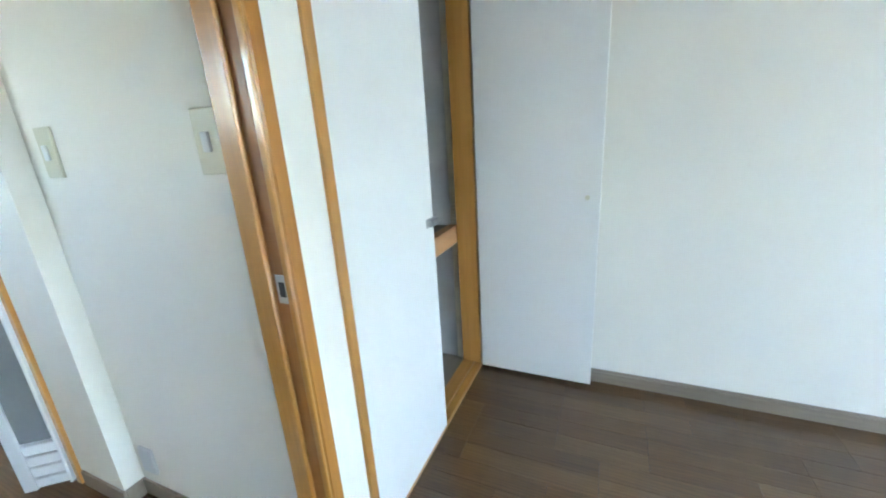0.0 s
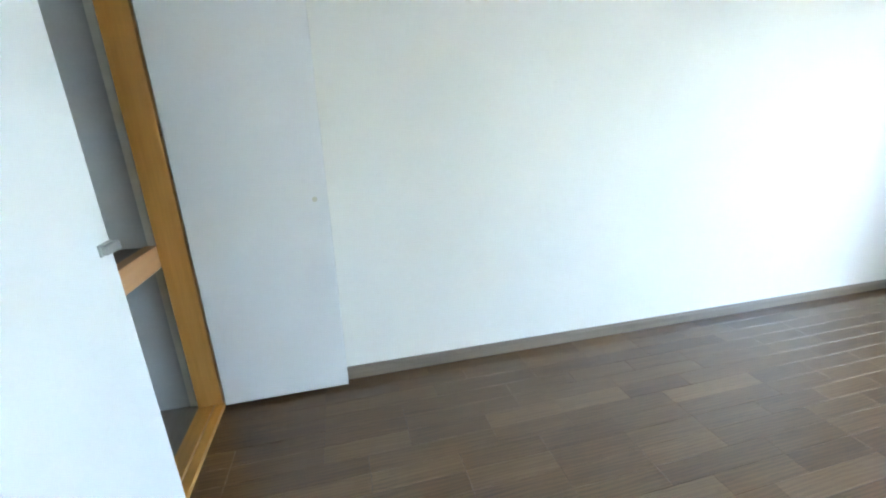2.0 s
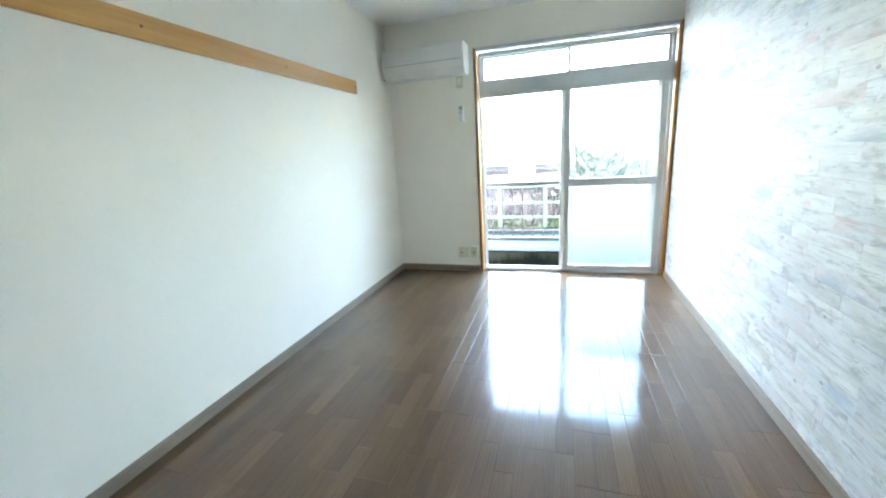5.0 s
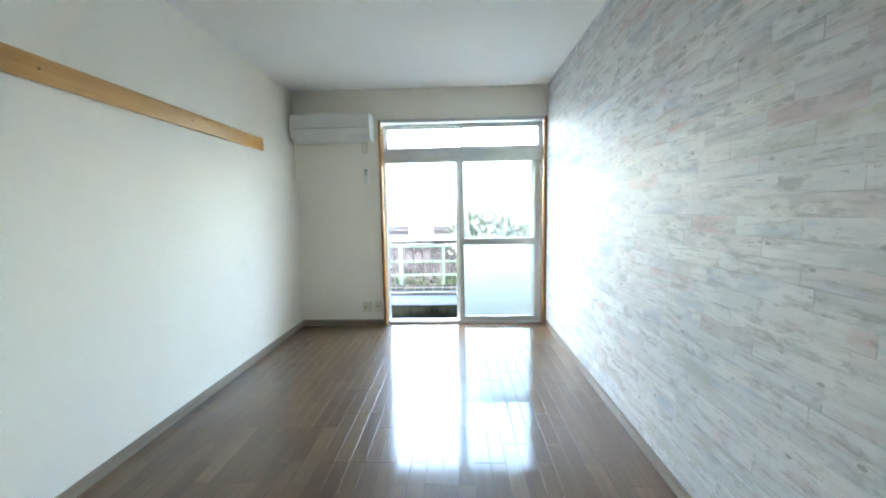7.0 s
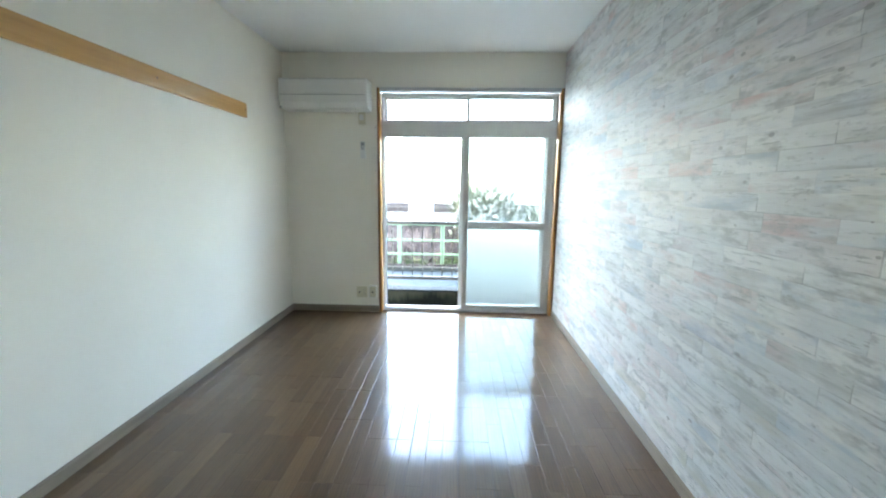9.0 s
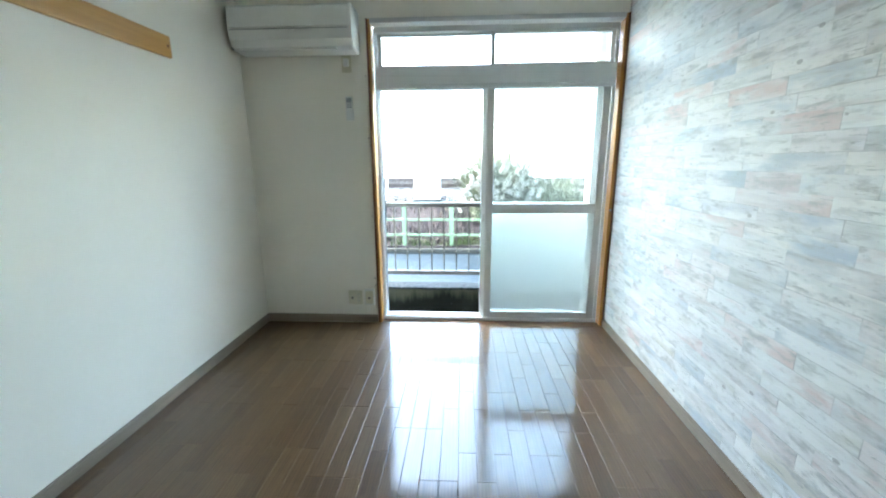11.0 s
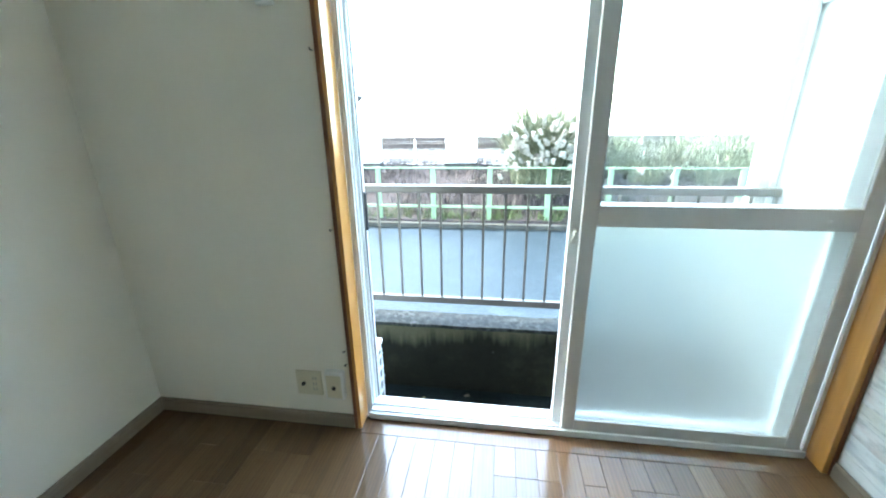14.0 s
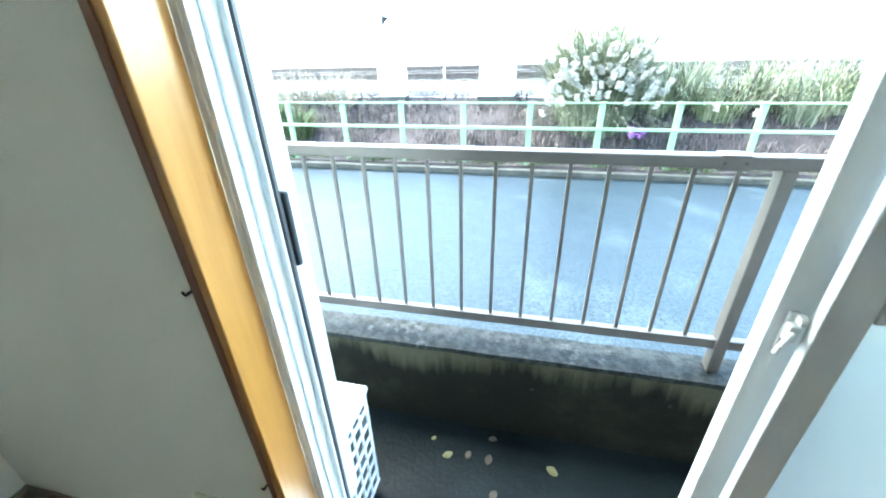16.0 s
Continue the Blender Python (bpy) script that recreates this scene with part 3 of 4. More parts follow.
# aluminium frame with tracks
part("frame_jamb", boxes((wl, wl + 0.012, 0.092, 0.190, 0.0, wt), (wl + 0.012, wl + 0.020, 0.094, 0.100, 0.03, wt), (wl + 0.012, wl + 0.018, 0.126, 0.131, 0.03, wt), (wl + 0.012, wl + 0.024, 0.160, 0.166, 0.03, wt), bev=0.001), M_ALUW, win)
part("gasket", boxes((wl + 0.012, wl + 0.0255, 0.172, 0.180, 0.03, 1.72)), plain("worn_grey_rubber", (0.085, 0.09, 0.095), 0.6), win, "dark gasket strip")
part("frame_jamb", boxes((wr - 0.012, wr, 0.092, 0.190, 0.0, wt), (wr - 0.024, wr - 0.012, 0.074, 0.084, 0.03, wt), bev=0.001), M_ALU, win)
part("frame_head", boxes((wl + 0.012, wr - 0.012, 0.072, 0.185, 2.073, wt), bev=0.002), M_ALU, win)
part("transom_bar", boxes((wl + 0.012, wr - 0.012, 0.066, 0.180, 1.738, 1.858), (wl + 0.012, wr - 0.012, 0.072, 0.082, 1.712, 1.738), (wl + 0.012, wr - 0.012, 0.150, 0.160, 1.712, 1.738), bev=0.002), M_ALUW, win, "broad pale transom bar")
part("sill_track", boxes((wl + 0.012, wr - 0.012, 0.072, 0.190, -0.02, 0.020), (wl + 0.012, wr - 0.012, 0.090, 0.094, 0.020, 0.030), (wl + 0.012, wr - 0.012, 0.130, 0.134, 0.020, 0.030),
                           (wl + 0.012, wr - 0.012, 0.070, 0.076, 0.020, 0.028), bev=0.0008), M_ALUW, win, "white aluminium sill track")
part("sill_board", boxes((wl, wr, -0.010, 0.070, -0.02, 0.0015), bev=0.0008), M_FLOOR, win, "brown wooden sill board level with the floor")


def sash(name, x0, x1, y0, y1, z0, z1, stile, top, bot, mid=None, m=None, label=""):
    s = part(name, boxes((x0, x0 + stile, y0, y1, z0, z1), (x1 - stile, x1, y0, y1, z0, z1), bev=0.0025), m or M_ALU, win, label)
    part("top_rail", boxes((x0 + stile, x1 - stile, y0, y1, z1 - top, z1), bev=0.002), m or M_ALU, s)
    part("bottom_rail", boxes((x0 + stile, x1 - stile, y0, y1, z0, z0 + bot), bev=0.002), m or M_ALU, s)
    ym = (y0 + y1) / 2
    if mid:
        part("middle_rail", boxes((x0 + stile, x1 - stile, y0 - 0.002, y1 + 0.002, mid[0], mid[1]), bev=0.002), m or M_ALU, s)
        g = part("frosted_pane", boxes((x0 + stile, x1 - stile, ym - 0.002, ym + 0.002, z0 + bot, mid[0])), M_FROST, s, "frosted glass")
        g.visible_shadow = False
        zc = mid[1]
    else:
        zc = z0 + bot
    g = part("clear_pane", boxes((x0 + stile, x1 - stile, ym - 0.002, ym + 0.002, zc, z1 - top)), M_GLASS, s, "clear glass")
    g.visible_shadow = False
    return s


inner = sash("inner_sash", 1.694, 2.537, 0.088, 0.106, 0.010, 1.742, 0.049, 0.026, 0.058, (0.845, 0.914), M_ALU, "silver sliding sash with frosted lower pane")
part("gasket", boxes((1.743, 1.747, 0.087, 0.099, 0.914, 1.716)), M_GREY, inner)
outer = sash("outer_sash", 1.662, 2.508, 0.118, 0.146, 0.020, 1.742, 0.058, 0.026, 0.048, (0.845, 0.914), M_ALUW, "white outer sash slid behind the other")
LZ = 0.046
LX = 0.026
lat = part("crescent_latch", boxes((1.650 + LX, 1.662 + LX, 0.113, 0.118, 0.730 + LZ, 0.790 + LZ), bev=0.002), M_ALU, outer, "white crescent latch")
part("latch_body", boxes((1.649 + LX, 1.663 + LX, 0.100, 0.113, 0.750 + LZ, 0.776 + LZ), bev=0.003), M_ALU, lat)
lv = cyl((1.655 + LX, 0.101, 0.766 + LZ), (1.643 + LX, 0.094, 0.750 + LZ), 0.0036, 10, 0.0034)
add_cyl(lv, (1.643 + LX, 0.094, 0.750 + LZ), (1.640 + LX, 0.094, 0.737 + LZ), 0.0036, 10)
part("lever", lv, M_ALU, lat)
part("crescent", cyl((1.658 + LX, 0.109, 0.780 + LZ), (1.666 + LX, 0.109, 0.780 + LZ), 0.008, 14), M_ALU, lat)
for x0, x1, yy in ((wl + 0.024, 1.742, 0.118), (1.712, wr - 0.024, 0.084)):
    sash("transom_sash", x0, x1, yy, yy + 0.024, 1.858, 2.073, 0.028, 0.016, 0.016, None, M_ALU, "small transom sash")
# outer shutter guide at the open side, with its black pull
guide = part("shutter_guide", boxes((wl - 0.022, wl + 0.002, 0.192, 0.262, -0.02, wt), bev=0.003), M_ALUW, win, "white outer guide post")
part("pull", boxes((wl + 0.010, wl + 0.032, 0.183, 0.196, 0.785, 0.93), bev=0.004), M_RUBBER, guide, "black recessed pull")
# curtain hooks in the jamb edge
for x, y0, zs, r in ((0.866, 0.0, (0.296, 0.356, 0.831, 1.382, 1.785), 0.0022), (2.565, -0.012, (0.875,), 0.0042)):
    for zz in zs:
        hk = thing("curtain_hook", "small dark metal hook screwed into the wall beside the jamb", "hook", "hooks beside the jambs")
        bm = cyl((x, y0, zz), (x, y0 - 6 * r, zz), r, 8)
        add_cyl(bm, (x, y0 - 6 * r, zz - 0.001), (x - r, y0 - 7 * r, zz + 3 * r), r * 0.9, 8)
        part("shank", bm, M_DARK if r < 0.003 else M_GREY, hk)

win.location.y = -0.02

# ---- air conditioner ----
ac = thing("air_conditioner", "white split air conditioner mounted high on the wall", "air conditioner")


def profile_x(pts, x0, x1, bevel=0.0):
    bm = bmesh.new()
    n = len(pts)
    a = [bm.verts.new((x0, y, z)) for y, z in pts]
    b = [bm.verts.new((x1, y, z)) for y, z in pts]
    bm.faces.new(a)
    bm.faces.new(b[::-1])
    for i in range(n):
        bm.faces.new((a[i], b[i], b[(i + 1) % n], a[(i + 1) % n]))
    if bevel:
        caps = [e for f in list(bm.faces) if len(f.verts) == n for e in f.edges]
        bmesh.ops.bevel(bm, geom=list(set(caps)), offset=bevel, segments=3, affect='EDGES')
    return bm


prof = [(0.0, 2.19), (-0.17, 2.19), (-0.195, 2.183), (-0.203, 2.138), (-0.203, 2.04), (-0.196, 1.985), (-0.172, 1.945), (-0.14, 1.932), (-0.02, 1.928), (0.0, 1.94)]
prof = [(y, z - 0.012) for y, z in prof]
part("body", profile_x(prof, 0.045, 0.832, 0.006), M_PLASTIC, ac)
part("front_panel", profile_x([(-0.203, 2.166), (-0.210, 2.158), (-0.210, 2.041), (-0.203, 2.038)], 0.053, 0.822, 0.002), M_PLASTIC, ac, "smooth front panel")
part("panel_joint", boxes((0.062, 0.81, -0.2055, -0.2025, 2.030, 2.034)), M_GREY, ac, "thin grey joint line")
part("louvre", boxes((0.09, 0.72, -0.176, -0.100, 1.917, 1.925), bev=0.002), M_PLASTIC, ac)
part("air_slot", boxes((0.085, 0.722, -0.172, -0.156, 1.9335, 1.9375)), M_DARK, ac, "dark outlet slot")
# Side cover coloured dark to give the shadow gap beside the unit.
part("side_gap", boxes((0.030, 0.045, -0.15, 0.0, 1.93, 2.16), bev=0.004), plain("shadow_gap_cover", (0.10, 0.10, 0.095), 0.6), ac, "side cover coloured dark for the shadow gap")
sock = thing("air_conditioner_socket", "ivory socket plate with plug under the air conditioner", "socket")
part("plate", boxes((0.702, 0.768, -0.008, 0.0, 1.812, 1.922), bev=0.003), M_IVORY, sock)
part("plug", boxes((0.717, 0.754, -0.035, -0.008, 1.847, 1.897), bev=0.006), M_PLASTIC, sock)
rc = thing("remote_control", "white remote control in a holder on the wall", "remote control")
part("holder", boxes((0.716, 0.769, -0.018, 0.0, 1.502, 1.572), bev=0.004), M_PLASTIC, rc)
body = part("handset", boxes((0.720, 0.765, -0.026, -0.008, 1.517, 1.657), bev=0.005), M_PLASTIC, rc)
part("display", boxes((0.725, 0.760, -0.0275, -0.0255, 1.617, 1.648)), M_GREY, body, "grey display")
for r in range(3):
    for c in range(3):
        part("button", boxes((0.726 + c * 0.012, 0.735 + c * 0.012, -0.0285, -0.0255, 1.582 + r * 0.011, 1.589 + r * 0.011), bev=0.001), M_GREY, body)

# ---- outlets by the window ----
o1 = thing("wall_outlet", "ivory wall outlet with aerial jack above the baseboard", "outlet")
part("plate", boxes((0.652, 0.758, -0.008, 0.0, 0.146, 0.256), bev=0.003), M_IVORY, o1)
part("jack", cyl((0.684, -0.008, 0.200), (0.684, -0.018, 0.200), 0.007, 12), M_DARK, o1, "dark aerial jack")
for zz in (0.224, 0.200, 0.176):
    for xx in (0.722, 0.734):
        part("slot", boxes((xx, xx + 0.003, -0.0087, -0.0075, zz - 0.006, zz + 0.006)), M_GREY, o1)
o2 = thing("telephone_outlet", "white surface-mounted outlet box beside the jamb", "outlet")
part("box", boxes((0.782, 0.858, -0.032, 0.0, 0.150, 0.272), bev=0.006), M_PLASTIC, o2)
part("face", boxes((0.790, 0.850, -0.035, -0.031, 0.160, 0.262), bev=0.002), M_IVORY, o2)
part("jack", cyl((0.820, -0.034, 0.208), (0.820, -0.040, 0.208), 0.008, 12), M_DARK, o2, "dark round jack")

# ---- balcony ----
YF = -0.45
setting("balcony_floor", boxes((-3.0, 6.0, 0.16, 0.84, YF - 0.15, YF)), M_YARD, "wet mortar balcony floor with shade in its colour", "floor")
setting("balcony_wall", boxes((-3.0, 6.0, 0.84, 0.975, -1.4, -0.012)), M_CONC, "mossy wet concrete balcony wall with shade in its colour", "wall")
cop = bmesh.new()
nx = 180
rows = []
for i in range(nx + 1):
    x = -3 + 9 * i / nx
    rows.append([cop.verts.new((x, yy + (noise.noise((x * 5, yy * 9, 3)) * 0.006 if k in (0, 3) else 0), zz + noise.noise((x * 7, yy * 30, 0)) * 0.005))
                 for k, (yy, zz) in enumerate(((0.836, -0.014), (0.840, 0.006), (0.974, 0.020), (0.979, -0.006)))])
for a, b in zip(rows, rows[1:]):
    for k in range(3):
        cop.faces.new((a[k], b[k], b[k + 1], a[k + 1]))
setting("wall_coping", cop, M_COPING, "rough weathered pale coping of the balcony wall", "coping")
for xx, zz in ((0.88, -0.12), (1.42, -0.16), (1.95, -0.14)):
    part("form_tie_hole", cyl((xx, 0.8385, zz), (xx, 0.842, zz), 0.008, 10), M_HOLE, bpy.data.objects["balcony_wall"])
setting("wall_outside", boxes((-3.0, -0.12, 0.04, 0.16, -1.4, 2.9), (W + 0.12, 6.0, 0.04, 0.16, -1.4, 2.9), (-0.12, W + 0.12, 0.04, 0.16, -1.4, -0.1), (-0.12, W + 0.12, 0.04, 0.16, H + 0.12, 2.9)), M_STUCCO,
        "cream rendered outer wall of the apartment building", "wall")
# The second box is an unseen slab, added to cut high sky light.
setting("roof", boxes((-3.0, 6.0, -7.2, 0.16, 2.9, 3.0), (-3.0, 6.0, 0.16, 1.05, 2.56, 2.72)), M_STUCCO, "flat roof, and an unseen slab added to shade the balcony", "roof")

railing = thing("balcony_railing", "bronze aluminium railing with thin balusters", "railing")
part("top_rail", boxes((-3.0, 6.0, 0.895, 0.945, 0.795, 0.836), bev=0.006), M_RAIL, railing)
part("bottom_rail", boxes((-3.0, 6.0, 0.905, 0.935, 0.118, 0.158), bev=0.003), M_RAIL, railing)
bal0 = part("baluster", boxes((-0.0065, 0.0065, 0.914, 0.927, 0.158, 0.798), bev=0.001), M_RAIL, railing)
for k in range(-28, 46):
    x = 0.495 + 0.1215 * k
    if k == -28:
        bal0.location.x = x
        continue
    if abs(x - 2.075) < 0.04:
        continue
    b = bal0.copy()
    scene.collection.objects.link(b)
    b.location.x = x
for x in (-1.6, 2.075, 3.85):
    part("post", boxes((x - 0.02, x + 0.02, 0.895, 0.945, 0.008, 0.797), bev=0.003), M_RAIL, railing)
slv = part("rail_sleeve", boxes((1.885, 1.965, 0.892, 0.948, 0.792, 0.839), bev=0.003), M_RAIL, railing, "joint sleeve")
for x in (1.897, 1.953):
    part("bolt", cyl((x, 0.8925, 0.815), (x, 0.889, 0.815), 0.006, 8), M_DARK, slv)

# outdoor unit of the air conditioner
ou = thing("outdoor_unit", "white air conditioner outdoor unit with side grille on the balcony", "outdoor unit")
part("casing", boxes((0.10, 0.849, 0.205, 0.482, YF + 0.05, 0.111), bev=0.012), M_ALUW, ou)
part("lid", boxes((0.095, 0.854, 0.20, 0.487, 0.098, 0.118), bev=0.009), M_ALUW, ou)
part("coil", boxes((0.847, 0.8505, 0.232, 0.457, YF + 0.09, 0.068)), M_DARK, ou, "dark cooling coil")
for i in range(5):
    y = 0.239 + i * 0.053
    part("grille_bar", boxes((0.8505, 0.857, y - 0.004, y + 0.004, YF + 0.085, 0.073)), M_ALUW, ou)
for i in range(8):
    z = YF + 0.09 + i * 0.0675
    part("grille_bar", boxes((0.8505, 0.858, 0.232, 0.459, z - 0.0045, z + 0.0045)), M_ALUW, ou)
for x in (0.2, 0.75):
    part("foot", boxes((x - 0.03, x + 0.03, 0.185, 0.50, YF, YF + 0.05), bev=0.004), M_DARK, ou)

# partition to the neighbour
pt = thing("balcony_partition", "white balcony partition board in an aluminium frame", "partition")
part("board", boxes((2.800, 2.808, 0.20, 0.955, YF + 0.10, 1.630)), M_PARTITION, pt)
part("post", boxes((2.690, 2.722, 0.955, 1.0, YF, 2.55), (2.776, 2.806, 0.955, 1.0, YF, 2.55), bev=0.003), M_ALUW, pt, "white aluminium post")
part("post_web", boxes((2.722, 2.776, 0.968, 0.99, YF, 2.55)), M_ALU, pt, "grey recessed web of the post")
part("edge_strip", boxes((2.806, 2.818, 0.945, 0.98, YF + 0.10, 1.640)), M_GREY, pt, "grey rubber edge")
part("post", boxes((2.785, 2.825, 0.165, 0.20, YF, 2.0), bev=0.003), M_ALU, pt)
part("rail", boxes((2.788, 2.822, 0.20, 0.945, 1.630, 1.655), bev=0.003), M_GREY, pt, "grey top rail")
part("rail", boxes((2.785, 2.825, 0.20, 0.945, YF + 0.05, YF + 0.10), bev=0.003), M_ALU, pt)


def fallen_leaf(x, y, size, turn, m, label, z=YF):
    bm = bmesh.new()
    n = 7
    top, bot = [], []
    for i in range(n):
        u = i / (n - 1)
        w = 0.36 * math.sin(math.pi * min(1, u * 0.93 + 0.05)) ** 0.8
        bend = 0.10 * math.sin(u * 3 + x * 9)
        top.append(bm.verts.new(((u - .5) * size, w * size, (0.06 + bend + 0.12 * w) * size)))
        bot.append(bm.verts.new(((u - .5) * size, -w * size, (0.06 + bend + 0.12 * w) * size)))
    mid = [bm.verts.new((v.co.x, 0, v.co.z - 0.05 * size)) for v in top]
    for i in range(n - 1):
        bm.faces.new((top[i], top[i + 1], mid[i + 1], mid[i]))
        bm.faces.new((mid[i], mid[i + 1], bot[i + 1], bot[i]))
    bmesh.ops.solidify(bm, geom=bm.faces[:], thickness=0.0012)
    ob = part("fallen_leaf", bm, m)
    ob.matrix_basis = pose(x, y, z + 0.002, 0, 0, turn)
    tagged(ob, label, "leaf", "leaves on the balcony floor")


YL, BL = "pale yellow fallen leaf on the wet balcony floor", "curled brown fallen leaf on the wet balcony floor"
for x, y, s, a, yellow in ((1.084, 0.670, 0.046, 30, 1), (1.528, 0.681, 0.052, -25, 1), (1.005, 0.737, 0.026, 50, 1), (1.269, 0.782, 0.040, -10, 0), (1.172, 0.687, 0.036, 70, 0), (1.262, 0.681, 0.044, 80, 0),
                           (1.298, 0.534, 0.042, 60, 0)):
    fallen_leaf(x, y, s, a, M_LEAF if yellow else M_LEAFB, YL if yellow else BL)

# ---- street and railway beyond ----
RZ = -1.08
def bank_z(x, y):
    n = noise.noise((x * 0.8, y * 0.8, 1)) * 0.10 + noise.noise((x * 3, y * 3, 5)) * 0.04
    if y < 7.03:
        return RZ - 0.02
    if y < 7.33:
        return RZ + 0.15 + n * 0.3
    if y < 9.4:
        return RZ + 0.15 + (y - 7.33) / 2.07 * 0.90 + n
    return -0.03 + n * 0.3


gb = bmesh.new()
ys = [-3000, -60, -7.2, 0, 0.9, 4, 7.02, 7.04, 7.2, 7.34] + [7.4 + 0.1 * i for i in range(28)] + [11, 12, 16, 30, 80, 3000]
xs = [-3000, -80, -30] + [-16 + 0.25 * i for i in range(129)] + [30, 80, 3000]
gv = [[gb.verts.new((x, y, bank_z(x, y))) for x in xs] for y in ys]
for j in range(len(ys) - 1):
    for i in range(len(xs) - 1):
        gb.faces.new((gv[j][i], gv[j][i + 1], gv[j + 1][i + 1], gv[j + 1][i]))
setting("ground", gb, M_SOIL, "dry brown earth bank rising to the railway", "ground")
setting("road", boxes((-60, 60, 0.97, 6.78, RZ - 0.1, RZ)), M_ROAD, "wet asphalt lane with sky reflection in its colour", "road")
kerb = setting("kerb", boxes((-30, 30, 6.90, 7.04, RZ - 0.1, RZ + 0.10), bev=0.012), M_KERB, "grey concrete kerb along the lane", "kerb")
setting("gutter", boxes((-30, 30, 6.78, 6.90, RZ - 0.1, RZ + 0.004)), M_YARD, "pale concrete gutter strip", "gutter")

fence = thing("street_fence", "pale green painted steel fence along the lane", "fence")
FY = 7.16
p0 = None
for i in range(-9, 14):
    x = 0.010 + 1.2275 * i
    if p0 is None:
        p0 = part("post", boxes((-0.05, 0.05, FY - 0.03, FY + 0.03, RZ + 0.08, 0.205), bev=0.008), M_GREEN, fence)
        p0.location.x = x
    else:
        b = p0.copy()
        scene.collection.objects.link(b)
        b.location.x = x
for zz, hh in ((0.190, 0.03), (-0.248, 0.055), (-0.645, 0.055)):
    part("rail", boxes((-11.1, 15.6, FY - 0.055, FY - 0.03, zz - hh / 2, zz + hh / 2), bev=0.004), M_GREEN, fence)

# railway
# Pale ground added to imitate the burnt-out white distance beyond the tracks.
setting("white_distance", boxes((-2900, 2900, 17.6, 2900, -0.4, 0.26)), surface("pale_distance_ground", (0.55, 0.55, 0.54), (0.66, 0.66, 0.65), 0.5, 0.8, 0, 20, 0.2, 0.01), "added pale ground imitating the white glare beyond the tracks", "yard")
bal = bmesh.new()
bx = [-60, -20] + [-12 + 0.12 * i for i in range(201)] + [20, 60]
bys = [9.72 + 0.1 * i for i in range(12)] + [11.0, 11.8, 12.6, 13.4, 14.2, 15.0, 16.0, 17.7]
brow = [[bal.verts.new((x, y, -0.06 + 0.34 * min(1, (y - 9.72) / 1.1) + noise.noise((x * 7, y * 7, 2)) * 0.035)) for x in bx] for y in bys]
for a, b in zip(brow, brow[1:]):
    for k in range(len(bx) - 1):
        bal.faces.new((a[k], a[k + 1], b[k + 1], b[k]))
ballast = setting("ballast", bal, M_BALLAST, "grey stone ballast bed of the railway", "ballast")
for y in (11.4, 12.47, 15.2, 16.27):
    tr = thing("railway_rail", "rusty brown steel railway rail on the ballast", "rail", "railway rails")
    part("web", boxes((-60, 60, y - 0.01, y + 0.01, 0.30, 0.41)), M_RUST, tr)
    part("rail_head", boxes((-60, 60, y - 0.035, y + 0.035, 0.41, 0.45), bev=0.006), M_RUST, tr)
    part("rail_foot", boxes((-60, 60, y - 0.06, y + 0.06, 0.27, 0.30)), M_RUST, tr)
for i in range(-26, 22):
    sl = part("sleeper", boxes((-0.11, 0.11, 10.9, 12.97, 0.235, 0.30), bev=0.01), M_KERB, ballast)
    sl.location.x = i * 0.62
pf = thing("pipe_fence", "thin white pipe fence beside the railway", "fence")
for i in range(-8, 7):
    part("post", cyl((-0.9 + 1.09 * i, 9.68, -0.1), (-0.9 + 1.09 * i, 9.68, 0.66 if i == 0 else 0.21), 0.022, 8), M_WHITEPOST, pf)
for zz in (0.0, 0.19):
    part("pipe", cyl((-9.2, 9.68, zz), (6.4, 9.68, zz), 0.018, 8), M_WHITEPOST, pf)
for x0, x1, zt in ((-2.45, -1.82, 1.1), (0.02, 0.83, 1.3)):
    cb = thing("trackside_cabinet", "white steel equipment cabinet beside the tracks", "cabinet", "trackside cabinets")
    part("body", boxes((x0, x1, 9.25, 9.58, 0.06, zt), bev=0.02), M_WHITEPOST, cb)
    part("plinth", boxes((x0 - 0.03, x1 + 0.03, 9.22, 9.61, -0.25, 0.06)), M_KERB, cb)
    part("door", boxes((x0 + 0.04, x1 - 0.04, 9.238, 9.25, 0.12, zt - 0.08), bev=0.004), M_WHITEPOST, cb)
for x, y in ((-1.95, 13.8), (-5.3, 13.9), (1.55, 13.8)):
    sp = thing("signal_pole", "thin grey pole with short crossarm by the tracks", "pole", "poles by the tracks")
    part("pole", cyl((x, y, 0.22), (x, y, 0.95), 0.022, 8), M_RUST, sp)
    part("crossarm", boxes((x - 0.30, x + 0.30, y - 0.02, y + 0.02, 0.60, 0.64)), M_RUST, sp)
lamp = thing("street_lamp", "thin pale lamp pole with dark grey head", "street lamp")
part("pole", cyl((-4.03, 14.0, 0.22), (-4.03, 14.0, 1.93), 0.03, 10, 0.022), M_WHITEPOST, lamp)
hb = bmesh.new()
bmesh.ops.create_cone(hb, cap_ends=True, segments=12, radius1=0.04, radius2=0.15, depth=0.34, matrix=pose(-3.93, 14.0, 1.95, 20, 30, 0))
part("lamp_head", hb, M_RUBBER, lamp, "dark grey head")

# ---- vegetation ----
rng = random.Random(4)


